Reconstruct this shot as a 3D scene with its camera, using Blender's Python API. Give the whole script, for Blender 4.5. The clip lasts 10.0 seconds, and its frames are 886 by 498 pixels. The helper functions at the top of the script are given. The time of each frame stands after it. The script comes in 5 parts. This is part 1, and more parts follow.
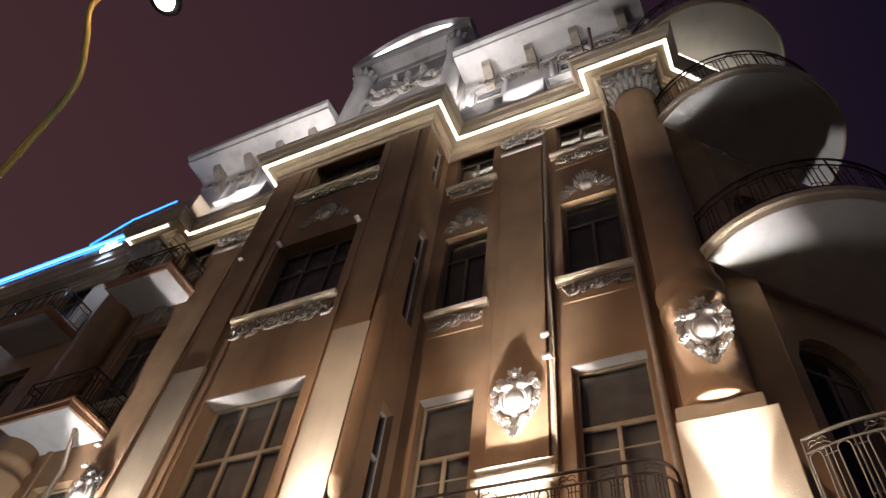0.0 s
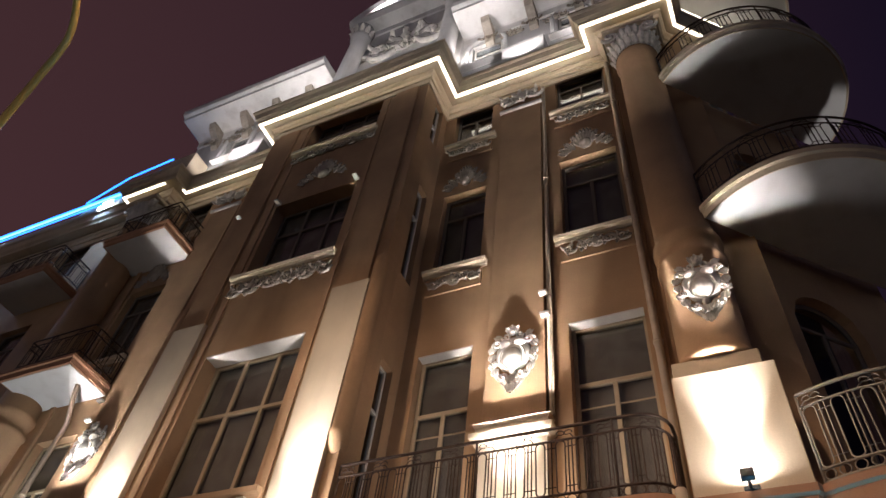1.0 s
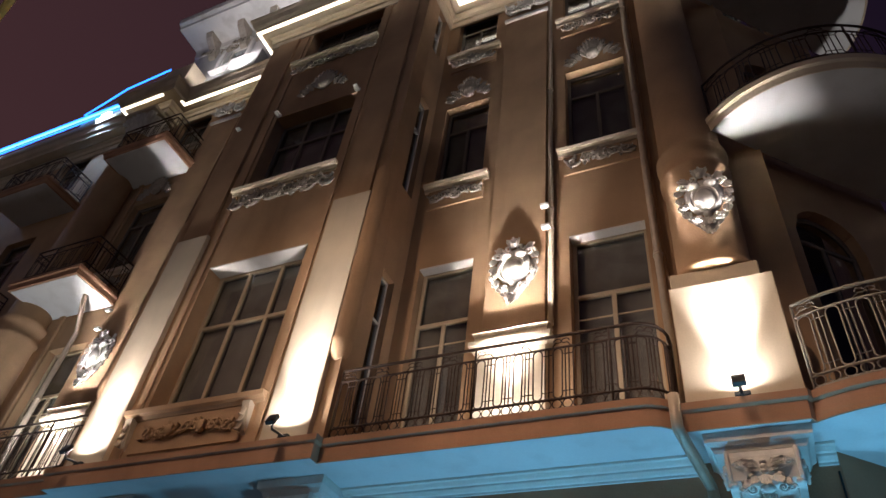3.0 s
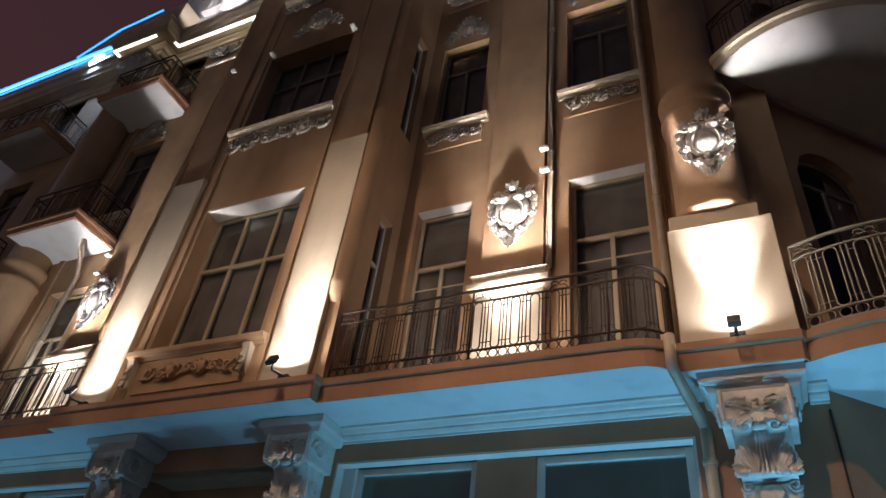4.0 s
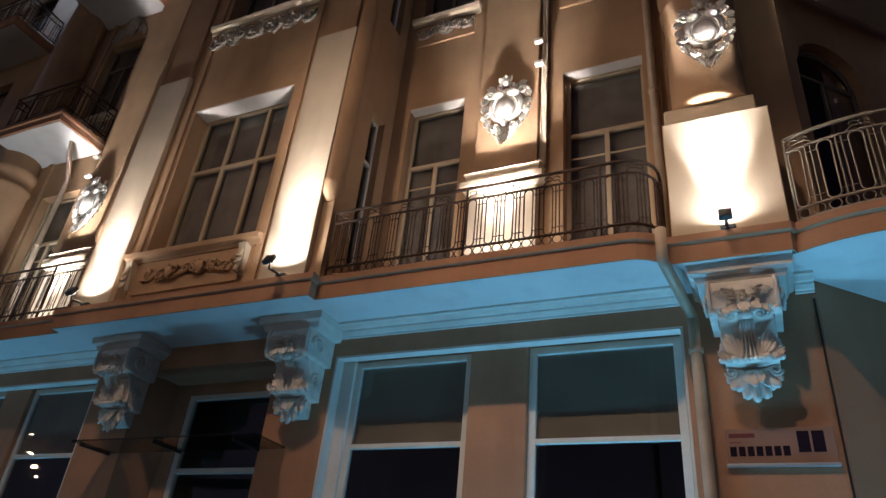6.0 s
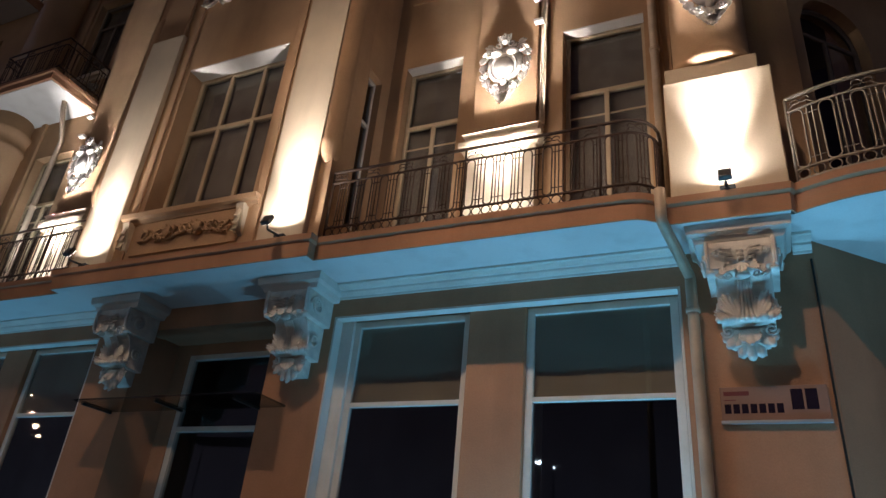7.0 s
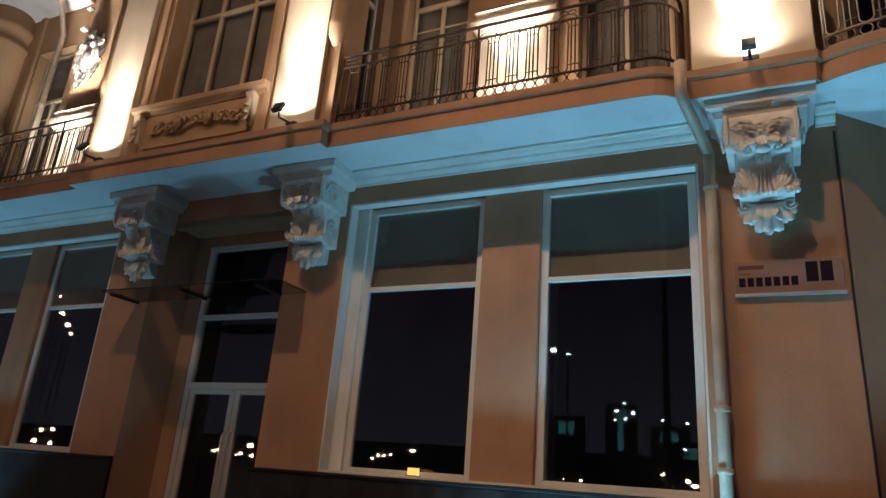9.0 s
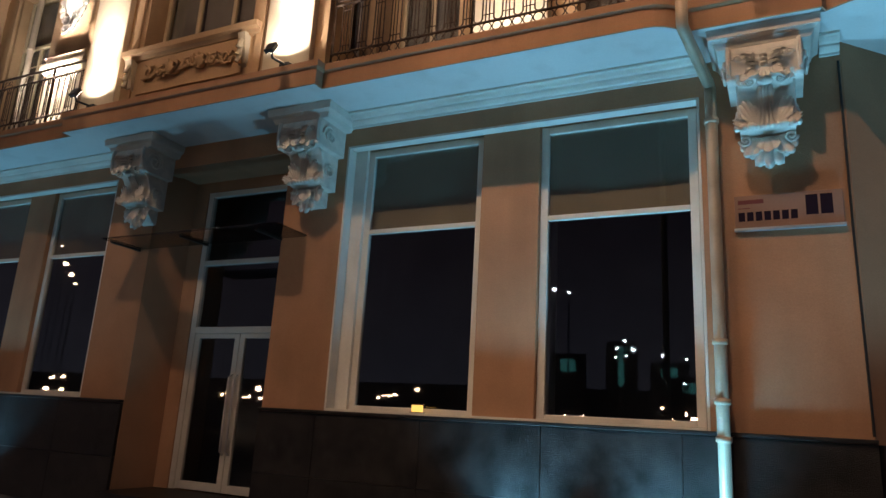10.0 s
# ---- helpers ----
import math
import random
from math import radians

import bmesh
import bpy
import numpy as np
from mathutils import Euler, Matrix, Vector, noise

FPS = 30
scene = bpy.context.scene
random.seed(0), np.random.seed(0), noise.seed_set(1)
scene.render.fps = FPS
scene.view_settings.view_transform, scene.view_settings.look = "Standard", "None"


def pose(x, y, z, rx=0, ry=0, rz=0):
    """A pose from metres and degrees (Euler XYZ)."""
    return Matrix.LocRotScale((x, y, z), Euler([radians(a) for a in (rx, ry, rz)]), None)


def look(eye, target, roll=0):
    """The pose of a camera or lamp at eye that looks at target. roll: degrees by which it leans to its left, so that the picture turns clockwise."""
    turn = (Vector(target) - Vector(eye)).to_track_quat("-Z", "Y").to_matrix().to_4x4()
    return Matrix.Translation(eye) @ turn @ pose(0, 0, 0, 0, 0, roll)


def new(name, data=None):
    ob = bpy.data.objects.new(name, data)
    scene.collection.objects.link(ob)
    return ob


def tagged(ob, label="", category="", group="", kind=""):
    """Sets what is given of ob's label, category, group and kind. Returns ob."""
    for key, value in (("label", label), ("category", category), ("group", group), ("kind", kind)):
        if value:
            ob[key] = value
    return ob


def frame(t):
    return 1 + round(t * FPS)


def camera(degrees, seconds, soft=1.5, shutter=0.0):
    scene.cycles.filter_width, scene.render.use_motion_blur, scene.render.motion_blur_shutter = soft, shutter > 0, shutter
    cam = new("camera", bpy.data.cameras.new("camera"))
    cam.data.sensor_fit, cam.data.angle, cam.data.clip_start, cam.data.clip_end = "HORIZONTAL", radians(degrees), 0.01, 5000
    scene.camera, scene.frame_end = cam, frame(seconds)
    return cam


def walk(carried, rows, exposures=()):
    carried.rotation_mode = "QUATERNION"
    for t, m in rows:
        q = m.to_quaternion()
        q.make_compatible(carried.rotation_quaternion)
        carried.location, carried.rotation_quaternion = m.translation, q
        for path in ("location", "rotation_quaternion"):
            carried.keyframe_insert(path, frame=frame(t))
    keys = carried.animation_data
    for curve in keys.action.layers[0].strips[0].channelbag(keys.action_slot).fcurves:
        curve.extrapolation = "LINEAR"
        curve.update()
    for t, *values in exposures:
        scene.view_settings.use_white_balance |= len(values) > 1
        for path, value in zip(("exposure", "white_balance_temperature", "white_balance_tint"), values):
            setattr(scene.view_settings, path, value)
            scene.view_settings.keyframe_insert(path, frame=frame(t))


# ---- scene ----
cam = camera(65.1, 10.0)
PATH = [
    (0, (0.405, -8.111, 1.83), (-0.231, -7.083, 3.423), 9.4),
    (0.5, (0.389, -8.114, 1.819), (-0.249, -7.048, 3.386), 8.9),
    (1, (0.379, -8.097, 1.81), (-0.281, -6.981, 3.332), 8.6),
    (1.5, (0.367, -8.101, 1.797), (-0.306, -6.951, 3.288), 8.0),
    (2, (0.377, -8.082, 1.796), (-0.305, -6.889, 3.249), 7.9),
    (2.5, (0.381, -8.059, 1.773), (-0.32, -6.83, 3.187), 8.1),
    (4, (0.386, -7.942, 1.738), (-0.368, -6.57, 2.983), 7.7),
    (4.5, (0.387, -7.998, 1.672), (-0.375, -6.599, 2.881), 6.9),
    (5, (0.376, -7.975, 1.699), (-0.408, -6.539, 2.849), 6.6),
    (5.5, (0.392, -7.952, 1.702), (-0.392, -6.461, 2.78), 6.1),
    (7, (0.355, -7.944, 1.677), (-0.431, -6.351, 2.595), 5.6),
    (7.5, (0.345, -7.941, 1.646), (-0.444, -6.33, 2.531), 5.1),
    (8, (0.369, -7.912, 1.597), (-0.451, -6.277, 2.406), 5.2),
    (8.5, (0.345, -7.897, 1.556), (-0.507, -6.24, 2.282), 5.0),
    (9, (0.326, -7.888, 1.534), (-0.525, -6.196, 2.176), 4.5),
    (9.5, (0.317, -7.9, 1.498), (-0.537, -6.176, 2.048), 4.0),
    (10, (0.337, -7.873, 1.508), (-0.527, -6.135, 1.993), 3.3),
]
walk(cam, [(t, look(eye, target, roll)) for t, eye, target, roll in PATH], [(0, 0.26, 6000, 20), (2.5, 0.12, 5950, 20), (4, 0.05, 5850, 20), (7, 0.03, 6000, 20), (8.5, 0.16, 6250, 20), (10, 0.28, 6600, 20)])

# ---- world: a clear city night ----
world = bpy.data.worlds.new("night")
scene.world = world
world.use_nodes = True
wn, wl = world.node_tree.nodes, world.node_tree.links
bg = wn["Background"]
coord = wn.new("ShaderNodeTexCoord")
sep = wn.new("ShaderNodeSeparateXYZ")
ramp = wn.new("ShaderNodeValToRGB")
mapr = wn.new("ShaderNodeMapRange")
wl.new(coord.outputs["Generated"], sep.inputs[0])
mapr.inputs["From Min"].default_value, mapr.inputs["From Max"].default_value = -0.75, 0.35
wl.new(sep.outputs["X"], mapr.inputs["Value"])
wl.new(mapr.outputs[0], ramp.inputs[0])
ramp.color_ramp.elements[0].color = (0.047, 0.021, 0.021, 1)
ramp.color_ramp.elements[1].color = (0.0045, 0.0032, 0.0095, 1)
# the glow of the town along the horizon
low = wn.new("ShaderNodeMapRange")
low.inputs["From Min"].default_value, low.inputs["From Max"].default_value = 0.42, -0.02
wl.new(sep.outputs["Z"], low.inputs["Value"])
glowmix = wn.new("ShaderNodeMix")
glowmix.data_type = "RGBA"
wl.new(low.outputs[0], glowmix.inputs[0])
wl.new(ramp.outputs[0], glowmix.inputs[6])
glowmix.inputs[7].default_value = (0.085, 0.094, 0.125, 1)
wl.new(glowmix.outputs[2], bg.inputs["Color"])
bg.inputs["Strength"].default_value = 1.0

FLOOD, WARM, SODIUM, CYAN = (1.0, 0.93, 0.80), (1.0, 0.86, 0.64), (1.0, 0.72, 0.46), (0.19, 0.68, 1.0)


def lamp(name, kind, at, aim, watts, colour, size=0.05, cone=60, blend=0.6):
    """One lamp with its real place and direction."""
    data = bpy.data.lights.new(name, kind)
    data.energy, data.color = watts, colour
    if kind == "AREA":
        data.size = size
    else:
        data.shadow_soft_size = size
    if kind == "SPOT":
        data.spot_size, data.spot_blend = radians(cone), blend
    ob = new(name, data)
    ob.matrix_world = look(at, aim)
    return ob


# the street lamp over the pavement
lamp("street_light", "SPOT", (-5.73, -7.27, 11.95), (-2.6, -3.7, 2.0), 1080, SODIUM, 0.10, 142, 0.8)
# an unseen second one, added over the kerb to brighten the wall by the corner
lamp("street_light", "SPOT", (-1.5, -8.6, 13.3), (0.2, 0.0, 1.3), 1500, SODIUM, 0.10, 52, 0.7)
# floodlights at the feet of the pilasters and columns: a wide wash and a narrow beam each
for fx, fy, fz, tilt, near, far, wide, beam in ((-5.38, -1.56, 6.20, 0.18, 19, 22, 155, 50), (-9.15, -1.56, 6.20, 0.18, 19, 22, 155, 50), (0.28, -1.13, 6.13, 0.16, 13, 40, 165, 46),
                                                (-2.70, -0.74, 6.16, 0.22, 20, 40, 150, 38), (-11.95, -0.74, 6.16, 0.22, 18, 44, 150, 38)):
    for w, lean, spread in ((near, 0.34, wide), (far, tilt, beam)):
        fl = lamp("flood_light", "AREA", (fx, fy, fz), (fx, fy + lean, fz + 1.0), w, FLOOD, 0.14)
        fl.data.spread = radians(spread)
# the flood of the second column, round the corner
lamp("flood_light", "SPOT", (4.25, 2.52, 6.16), (3.43, 1.95, 15.6), 700, FLOOD, 0.06, 17, 0.5)
# uplights in the pavement that wash the soffit and the granite
for ux, uy, w, cone in ((-14.6, -0.72, 200, 110), (-11.75, -0.74, 220, 112), (-7.6, -0.95, 70, 90), (-2.45, -0.70, 330, 104), (-0.75, -0.80, 330, 110), (1.9, -1.0, 420, 60)):
    lamp("pavement_uplight", "SPOT", (ux, uy, 0.10), (ux, uy - 0.12, 5.8), w, CYAN, 0.12, cone, 0.9)
# attic floodlights standing on the cornice
for ax, ay, az, w in ((-2.55, -1.02, 19.75, 120), (-12.1, -1.02, 19.75, 150), (-4.40, -0.55, 21.6, 75), (-9.8, -0.55, 21.6, 80),
                      (-8.6, -1.75, 20.0, 260), (-6.0, -1.75, 20.0, 260), (-0.9, -0.62, 20.2, 45), (-13.8, -0.62, 20.2, 60), (-8.4, -0.74, 28.15, 120), (-5.9, -0.74, 28.15, 120)):
    lamp("attic_light", "SPOT", (ax, ay, az), (ax, ay + 1.0, az + 3.2), w, (1.0, 0.95, 0.86), 0.06, 130, 0.9)
# blue-white projectors under the far cornice
for px in (-17.5, -23.4):
    lamp("projector_light", "SPOT", (px, -0.80, 19.45), (px + 1.2, -1.6, 8.0), 280, (0.42, 0.66, 1.0), 0.15, 130, 0.9)
lamp("balcony_light", "SPOT", (-12.65, -0.55, 6.25), (-13.2, -0.60, 11.0), 220, (0.95, 1.0, 0.92), 0.05, 80, 0.7)

# ---- materials ----
MATS = {}


def material(name, colour, rough=0.8, metal=0.0, var=0.25, scale=1.2, grain=60.0, bump=0.15, stain=(0.5, 0.45, 0.4), stain_amount=0.25, spec=0.4, piece=0.0):
    """Weathered surface: broad stains, fine grain, relief; real colours."""
    m = bpy.data.materials.new(name)
    m.use_nodes = True
    n, l = m.node_tree.nodes, m.node_tree.links
    b = n["Principled BSDF"]
    geo = n.new("ShaderNodeNewGeometry")
    big, fine, streak = n.new("ShaderNodeTexNoise"), n.new("ShaderNodeTexNoise"), n.new("ShaderNodeTexNoise")
    stretch = n.new("ShaderNodeMapping")
    stretch.inputs["Scale"].default_value = (1.6, 1.6, 0.22)
    l.new(geo.outputs["Position"], stretch.inputs["Vector"])
    l.new(stretch.outputs[0], streak.inputs["Vector"])
    for tex, s, d in ((big, scale, 6), (fine, grain, 4), (streak, 1.4, 5)):
        tex.inputs["Scale"].default_value, tex.inputs["Detail"].default_value = s, d
        if tex is not streak:
            l.new(geo.outputs["Position"], tex.inputs["Vector"])
    tone = n.new("ShaderNodeMapRange")
    tone.inputs["From Min"].default_value, tone.inputs["From Max"].default_value = 0.3, 0.7
    tone.inputs["To Min"].default_value, tone.inputs["To Max"].default_value = 1 - var, 1 + var * 0.4
    l.new(big.outputs["Fac"], tone.inputs["Value"])
    speck = n.new("ShaderNodeMapRange")
    speck.inputs["To Min"].default_value, speck.inputs["To Max"].default_value = 1 - var * 0.6, 1 + var * 0.5
    l.new(fine.outputs["Fac"], speck.inputs["Value"])
    mul = n.new("ShaderNodeMath")
    mul.operation = "MULTIPLY"
    l.new(tone.outputs[0], mul.inputs[0])
    l.new(speck.outputs[0], mul.inputs[1])
    base = n.new("ShaderNodeMix")
    base.data_type, base.blend_type = "RGBA", "MULTIPLY"
    base.inputs[0].default_value = 1.0
    base.inputs[6].default_value = (*colour, 1)
    l.new(mul.outputs[0], base.inputs[7])
    st = n.new("ShaderNodeMapRange")
    st.inputs["From Min"].default_value, st.inputs["From Max"].default_value = 0.52, 0.75
    st.inputs["To Max"].default_value = stain_amount
    l.new(streak.outputs["Fac"], st.inputs["Value"])
    mix = n.new("ShaderNodeMix")
    mix.data_type, mix.blend_type = "RGBA", "MULTIPLY"
    l.new(st.outputs[0], mix.inputs[0])
    l.new(base.outputs[2], mix.inputs[6])
    mix.inputs[7].default_value = (*stain, 1)
    out = mix.outputs[2]
    if piece:
        info = n.new("ShaderNodeObjectInfo")
        pr = n.new("ShaderNodeMapRange")
        pr.inputs["To Min"].default_value, pr.inputs["To Max"].default_value = 1 - piece, 1 + piece
        l.new(info.outputs["Random"], pr.inputs["Value"])
        pm = n.new("ShaderNodeMix")
        pm.data_type, pm.blend_type = "RGBA", "MULTIPLY"
        pm.inputs[0].default_value = 1.0
        l.new(out, pm.inputs[6])
        l.new(pr.outputs[0], pm.inputs[7])
        out = pm.outputs[2]
    l.new(out, b.inputs["Base Color"])
    b.inputs["Metallic"].default_value = metal
    b.inputs["Specular IOR Level"].default_value = spec
    rr = n.new("ShaderNodeMapRange")
    rr.inputs["To Min"].default_value, rr.inputs["To Max"].default_value = max(0.02, rough - 0.12), min(1.0, rough + 0.1)
    l.new(big.outputs["Fac"], rr.inputs["Value"])
    l.new(rr.outputs[0], b.inputs["Roughness"])
    bp = n.new("ShaderNodeBump")
    bp.inputs["Strength"].default_value, bp.inputs["Distance"].default_value = bump, 0.02
    l.new(fine.outputs["Fac"], bp.inputs["Height"])
    l.new(bp.outputs[0], b.inputs["Normal"])
    MATS[name] = m
    return m


def glass(name, tint):
    m = bpy.data.materials.new(name)
    m.use_nodes = True
    n, l = m.node_tree.nodes, m.node_tree.links
    n.remove(n["Principled BSDF"])
    tr, gl, lw, mx = n.new("ShaderNodeBsdfTransparent"), n.new("ShaderNodeBsdfGlossy"), n.new("ShaderNodeLayerWeight"), n.new("ShaderNodeMixShader")
    tr.inputs["Color"].default_value = (*tint, 1)
    gl.inputs["Roughness"].default_value = 0.015
    power, fres = n.new("ShaderNodeMath"), n.new("ShaderNodeMapRange")
    power.operation, power.inputs[1].default_value = "POWER", 5.0
    fres.inputs["To Min"].default_value, fres.inputs["To Max"].default_value = 0.05, 1.0
    l.new(lw.outputs["Facing"], power.inputs[0])
    l.new(power.outputs[0], fres.inputs["Value"])
    l.new(fres.outputs[0], mx.inputs[0])
    l.new(tr.outputs[0], mx.inputs[1])
    l.new(gl.outputs[0], mx.inputs[2])
    l.new(mx.outputs[0], n["Material Output"].inputs["Surface"])
    return m


def glow(name, colour, strength):
    m = bpy.data.materials.new(name)
    m.use_nodes = True
    n, l = m.node_tree.nodes, m.node_tree.links
    n.remove(n["Principled BSDF"])
    e = n.new("ShaderNodeEmission")
    e.inputs["Color"].default_value, e.inputs["Strength"].default_value = (*colour, 1), strength
    l.new(e.outputs[0], n["Material Output"].inputs["Surface"])
    return m


OCHRE = material("ochre_stucco", (0.50, 0.320, 0.175), 0.9, var=0.28, scale=0.7, grain=45, bump=0.25)
TERRA = material("terracotta_stucco", (0.47, 0.255, 0.145), 0.88, var=0.22, scale=0.9, grain=70, bump=0.25)
CREAM = material("cream_stucco", (0.66, 0.55, 0.39), 0.9, var=0.18, scale=0.8, grain=50, bump=0.2)
ATTIC = material("white_attic_stucco", (0.72, 0.70, 0.66), 0.9, var=0.22, scale=0.6, grain=40, bump=0.2, stain_amount=0.45)
SOFFIT = material("white_soffit_plaster", (0.70, 0.70, 0.68), 0.85, var=0.12, scale=0.5, grain=50, bump=0.1)
TRIM = material("white_moulding", (0.74, 0.71, 0.64), 0.8, var=0.15, scale=1.5, grain=50, bump=0.12)
ORN = material("white_plaster_ornament", (0.78, 0.74, 0.66), 0.8, var=0.2, scale=6, grain=80, bump=0.2, stain_amount=0.35)
GRANITE = material("black_granite", (0.020, 0.017, 0.016), 0.42, var=0.9, scale=5, grain=90, bump=0.55, stain=(0.8, 0.8, 0.8), spec=0.35, piece=0.25)
IRON = material("wrought_iron", (0.085, 0.055, 0.040), 0.5, metal=0.5, var=0.4, scale=9, grain=90, bump=0.15)
PALE_IRON = material("pale_painted_iron", (0.36, 0.32, 0.26), 0.55, metal=0.2, var=0.3, scale=9, grain=90, bump=0.15)
FRAME = material("white_window_frame", (0.70, 0.66, 0.58), 0.45, var=0.12, scale=2, grain=40, bump=0.04)
DOORFRAME = material("cream_door_frame", (0.56, 0.44, 0.28), 0.5, var=0.12, scale=2, grain=40, bump=0.04)
BROWNFRAME = material("brown_window_frame", (0.20, 0.16, 0.12), 0.55, var=0.2, scale=3, grain=60, bump=0.06)
PIPE = material("painted_pipe", (0.55, 0.44, 0.32), 0.45, metal=0.15, var=0.2, scale=4, grain=70, bump=0.06)
BLIND = material("grey_blind", (0.33, 0.28, 0.195), 0.8, var=0.2, scale=1.5, grain=30, bump=0.05)
CURTAIN = material("drab_curtain", (0.38, 0.32, 0.26), 0.9, var=0.35, scale=2.5, grain=25, bump=0.1)
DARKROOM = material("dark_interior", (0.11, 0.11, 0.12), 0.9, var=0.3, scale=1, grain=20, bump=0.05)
PAVE = material("concrete_paving", (0.20, 0.19, 0.18), 0.85, var=0.3, scale=2, grain=60, bump=0.25, piece=0.15)
ASPHALT = material("asphalt", (0.05, 0.05, 0.05), 0.85, var=0.3, scale=2, grain=140, bump=0.4)
LAMPBODY = material("black_lamp_housing", (0.03, 0.03, 0.03), 0.45, metal=0.3, var=0.2, scale=8, grain=80, bump=0.05)
SIGN = material("pale_enamel_sign", (0.31, 0.185, 0.135), 0.65, var=0.12, scale=3, grain=40, bump=0.02)
INK = material("dark_violet_print", (0.018, 0.010, 0.020), 0.8, var=0.1, bump=0.0, spec=0.1)
REDINK = material("red_print", (0.16, 0.035, 0.035), 0.5, var=0.1, bump=0.0)
STEEL = material("pale_steel", (0.6, 0.6, 0.6), 0.35, metal=0.6, var=0.1, bump=0.02)
# greyer copy of ORN: the dimness of the upper reliefs is put into its colour
PLASTER = material("dimmed_plaster_ornament", (0.46, 0.40, 0.32), 0.85, var=0.25, scale=6, grain=80, bump=0.2, stain_amount=0.4)
# the street lamp's golden light on its mast is put into this ochre
MAST = material("lamplit_ochre_mast", (0.62, 0.42, 0.12), 0.45, metal=0.1, var=0.15, scale=6, grain=70, bump=0.05)
ROOF = material("sheet_metal_roof", (0.16, 0.15, 0.15), 0.5, metal=0.4, var=0.3, bump=0.1)
GLASS = glass("window_glass", (0.75, 0.78, 0.80))
CANOPY = glass("canopy_glass", (0.55, 0.58, 0.58))
LED = glow("warm_led", (1.0, 0.90, 0.66), 4.0)
BLUE_LED = glow("blue_led", (0.03, 0.22, 1.0), 3.6)
CYAN_LED = glow("cyan_led", (0.16, 0.52, 1.0), 3.4)
STAR_LED = glow("white_blue_led", (0.65, 0.90, 1.0), 14.0)
AMBER = glow("amber_lantern_glass", (1.0, 0.55, 0.12), 1.2)
BULB = glow("sodium_bulb", (1.0, 0.72, 0.38), 160.0)
FROSTED = glow("frosted_lamp_lens", (1.0, 0.72, 0.38), 1.5)
LENS = glow("flood_lens", (1.0, 0.9, 0.7), 6.0)
FAR_WARM = glow("far_warm_lamp", (1.0, 0.70, 0.40), 90.0)
TEAL_GLOW = glow("teal_shop_light", (0.15, 0.75, 0.70), 0.6)
FAR_WHITE = glow("far_white_lamp", (0.8, 1.0, 0.95), 60.0)

# ---- building blocks ----


def mesh_of(name, bm, mat, smooth=False):
    bmesh.ops.recalc_face_normals(bm, faces=bm.faces)
    me = bpy.data.meshes.new(name)
    bm.to_mesh(me)
    bm.free()
    me.materials.append(mat)
    if smooth:
        for p in me.polygons:
            p.use_smooth = True
    return me


PIECE_NAMES = {48: "leaf", 42: "boss", 288: "leaf_fan"}


def pieces(bm, mat, parent, smooth=True):
    """Carved work as parts: every leaf, boss and scroll an object of its own."""
    bm.verts.ensure_lookup_table()
    seen = set()
    for v0 in bm.verts:
        if v0 in seen:
            continue
        island, todo = [], [v0]
        seen.add(v0)
        while todo:
            v = todo.pop()
            island.append(v)
            for e in v.link_edges:
                o = e.other_vert(v)
                if o not in seen:
                    seen.add(o)
                    todo.append(o)
        one = bmesh.new()
        made = {v: one.verts.new(v.co) for v in island}
        for f in {f for v in island for f in v.link_faces}:
            one.faces.new([made[v] for v in f.verts])
        part(PIECE_NAMES.get(len(island), "scroll" if len(island) > 30 else "block"), one, mat, parent, "", smooth and len(island) > 30)
    bm.free()


def part(name, bm, mat, parent=None, label="", smooth=False):
    """One mesh object, under a thing or a part."""
    ob = new(name, mesh_of(name, bm, mat, smooth))
    ob.parent = parent
    if parent is not None and parent.type == "EMPTY":
        ob.location = -parent.location
    return tagged(ob, label)


def thing(name, label, category, group="", kind="", at=(0, 0, 0)):
    ob = new(name)
    ob.location = at
    ob.empty_display_size = 0.2
    return tagged(ob, label, category, group, kind)


def structure(name, bm, mat, label, category, smooth=False):
    return tagged(part(name, bm, mat, None, "", smooth), label, category, "", "structure")


def box(bm, x0, x1, y0, y1, z0, z1, bevel=0.0):
    v = [bm.verts.new((x, y, z)) for x in (x0, x1) for y in (y0, y1) for z in (z0, z1)]
    f = [bm.faces.new([v[i] for i in q]) for q in ((0, 1, 3, 2), (4, 6, 7, 5), (0, 4, 5, 1), (2, 3, 7, 6), (0, 2, 6, 4), (1, 5, 7, 3))]
    if bevel:
        bmesh.ops.bevel(bm, geom=list({e for g in f for e in g.edges}), offset=bevel, segments=2, affect="EDGES", profile=0.5)
    return bm


def boxed(*a, **k):
    return box(bmesh.new(), *a, **k)


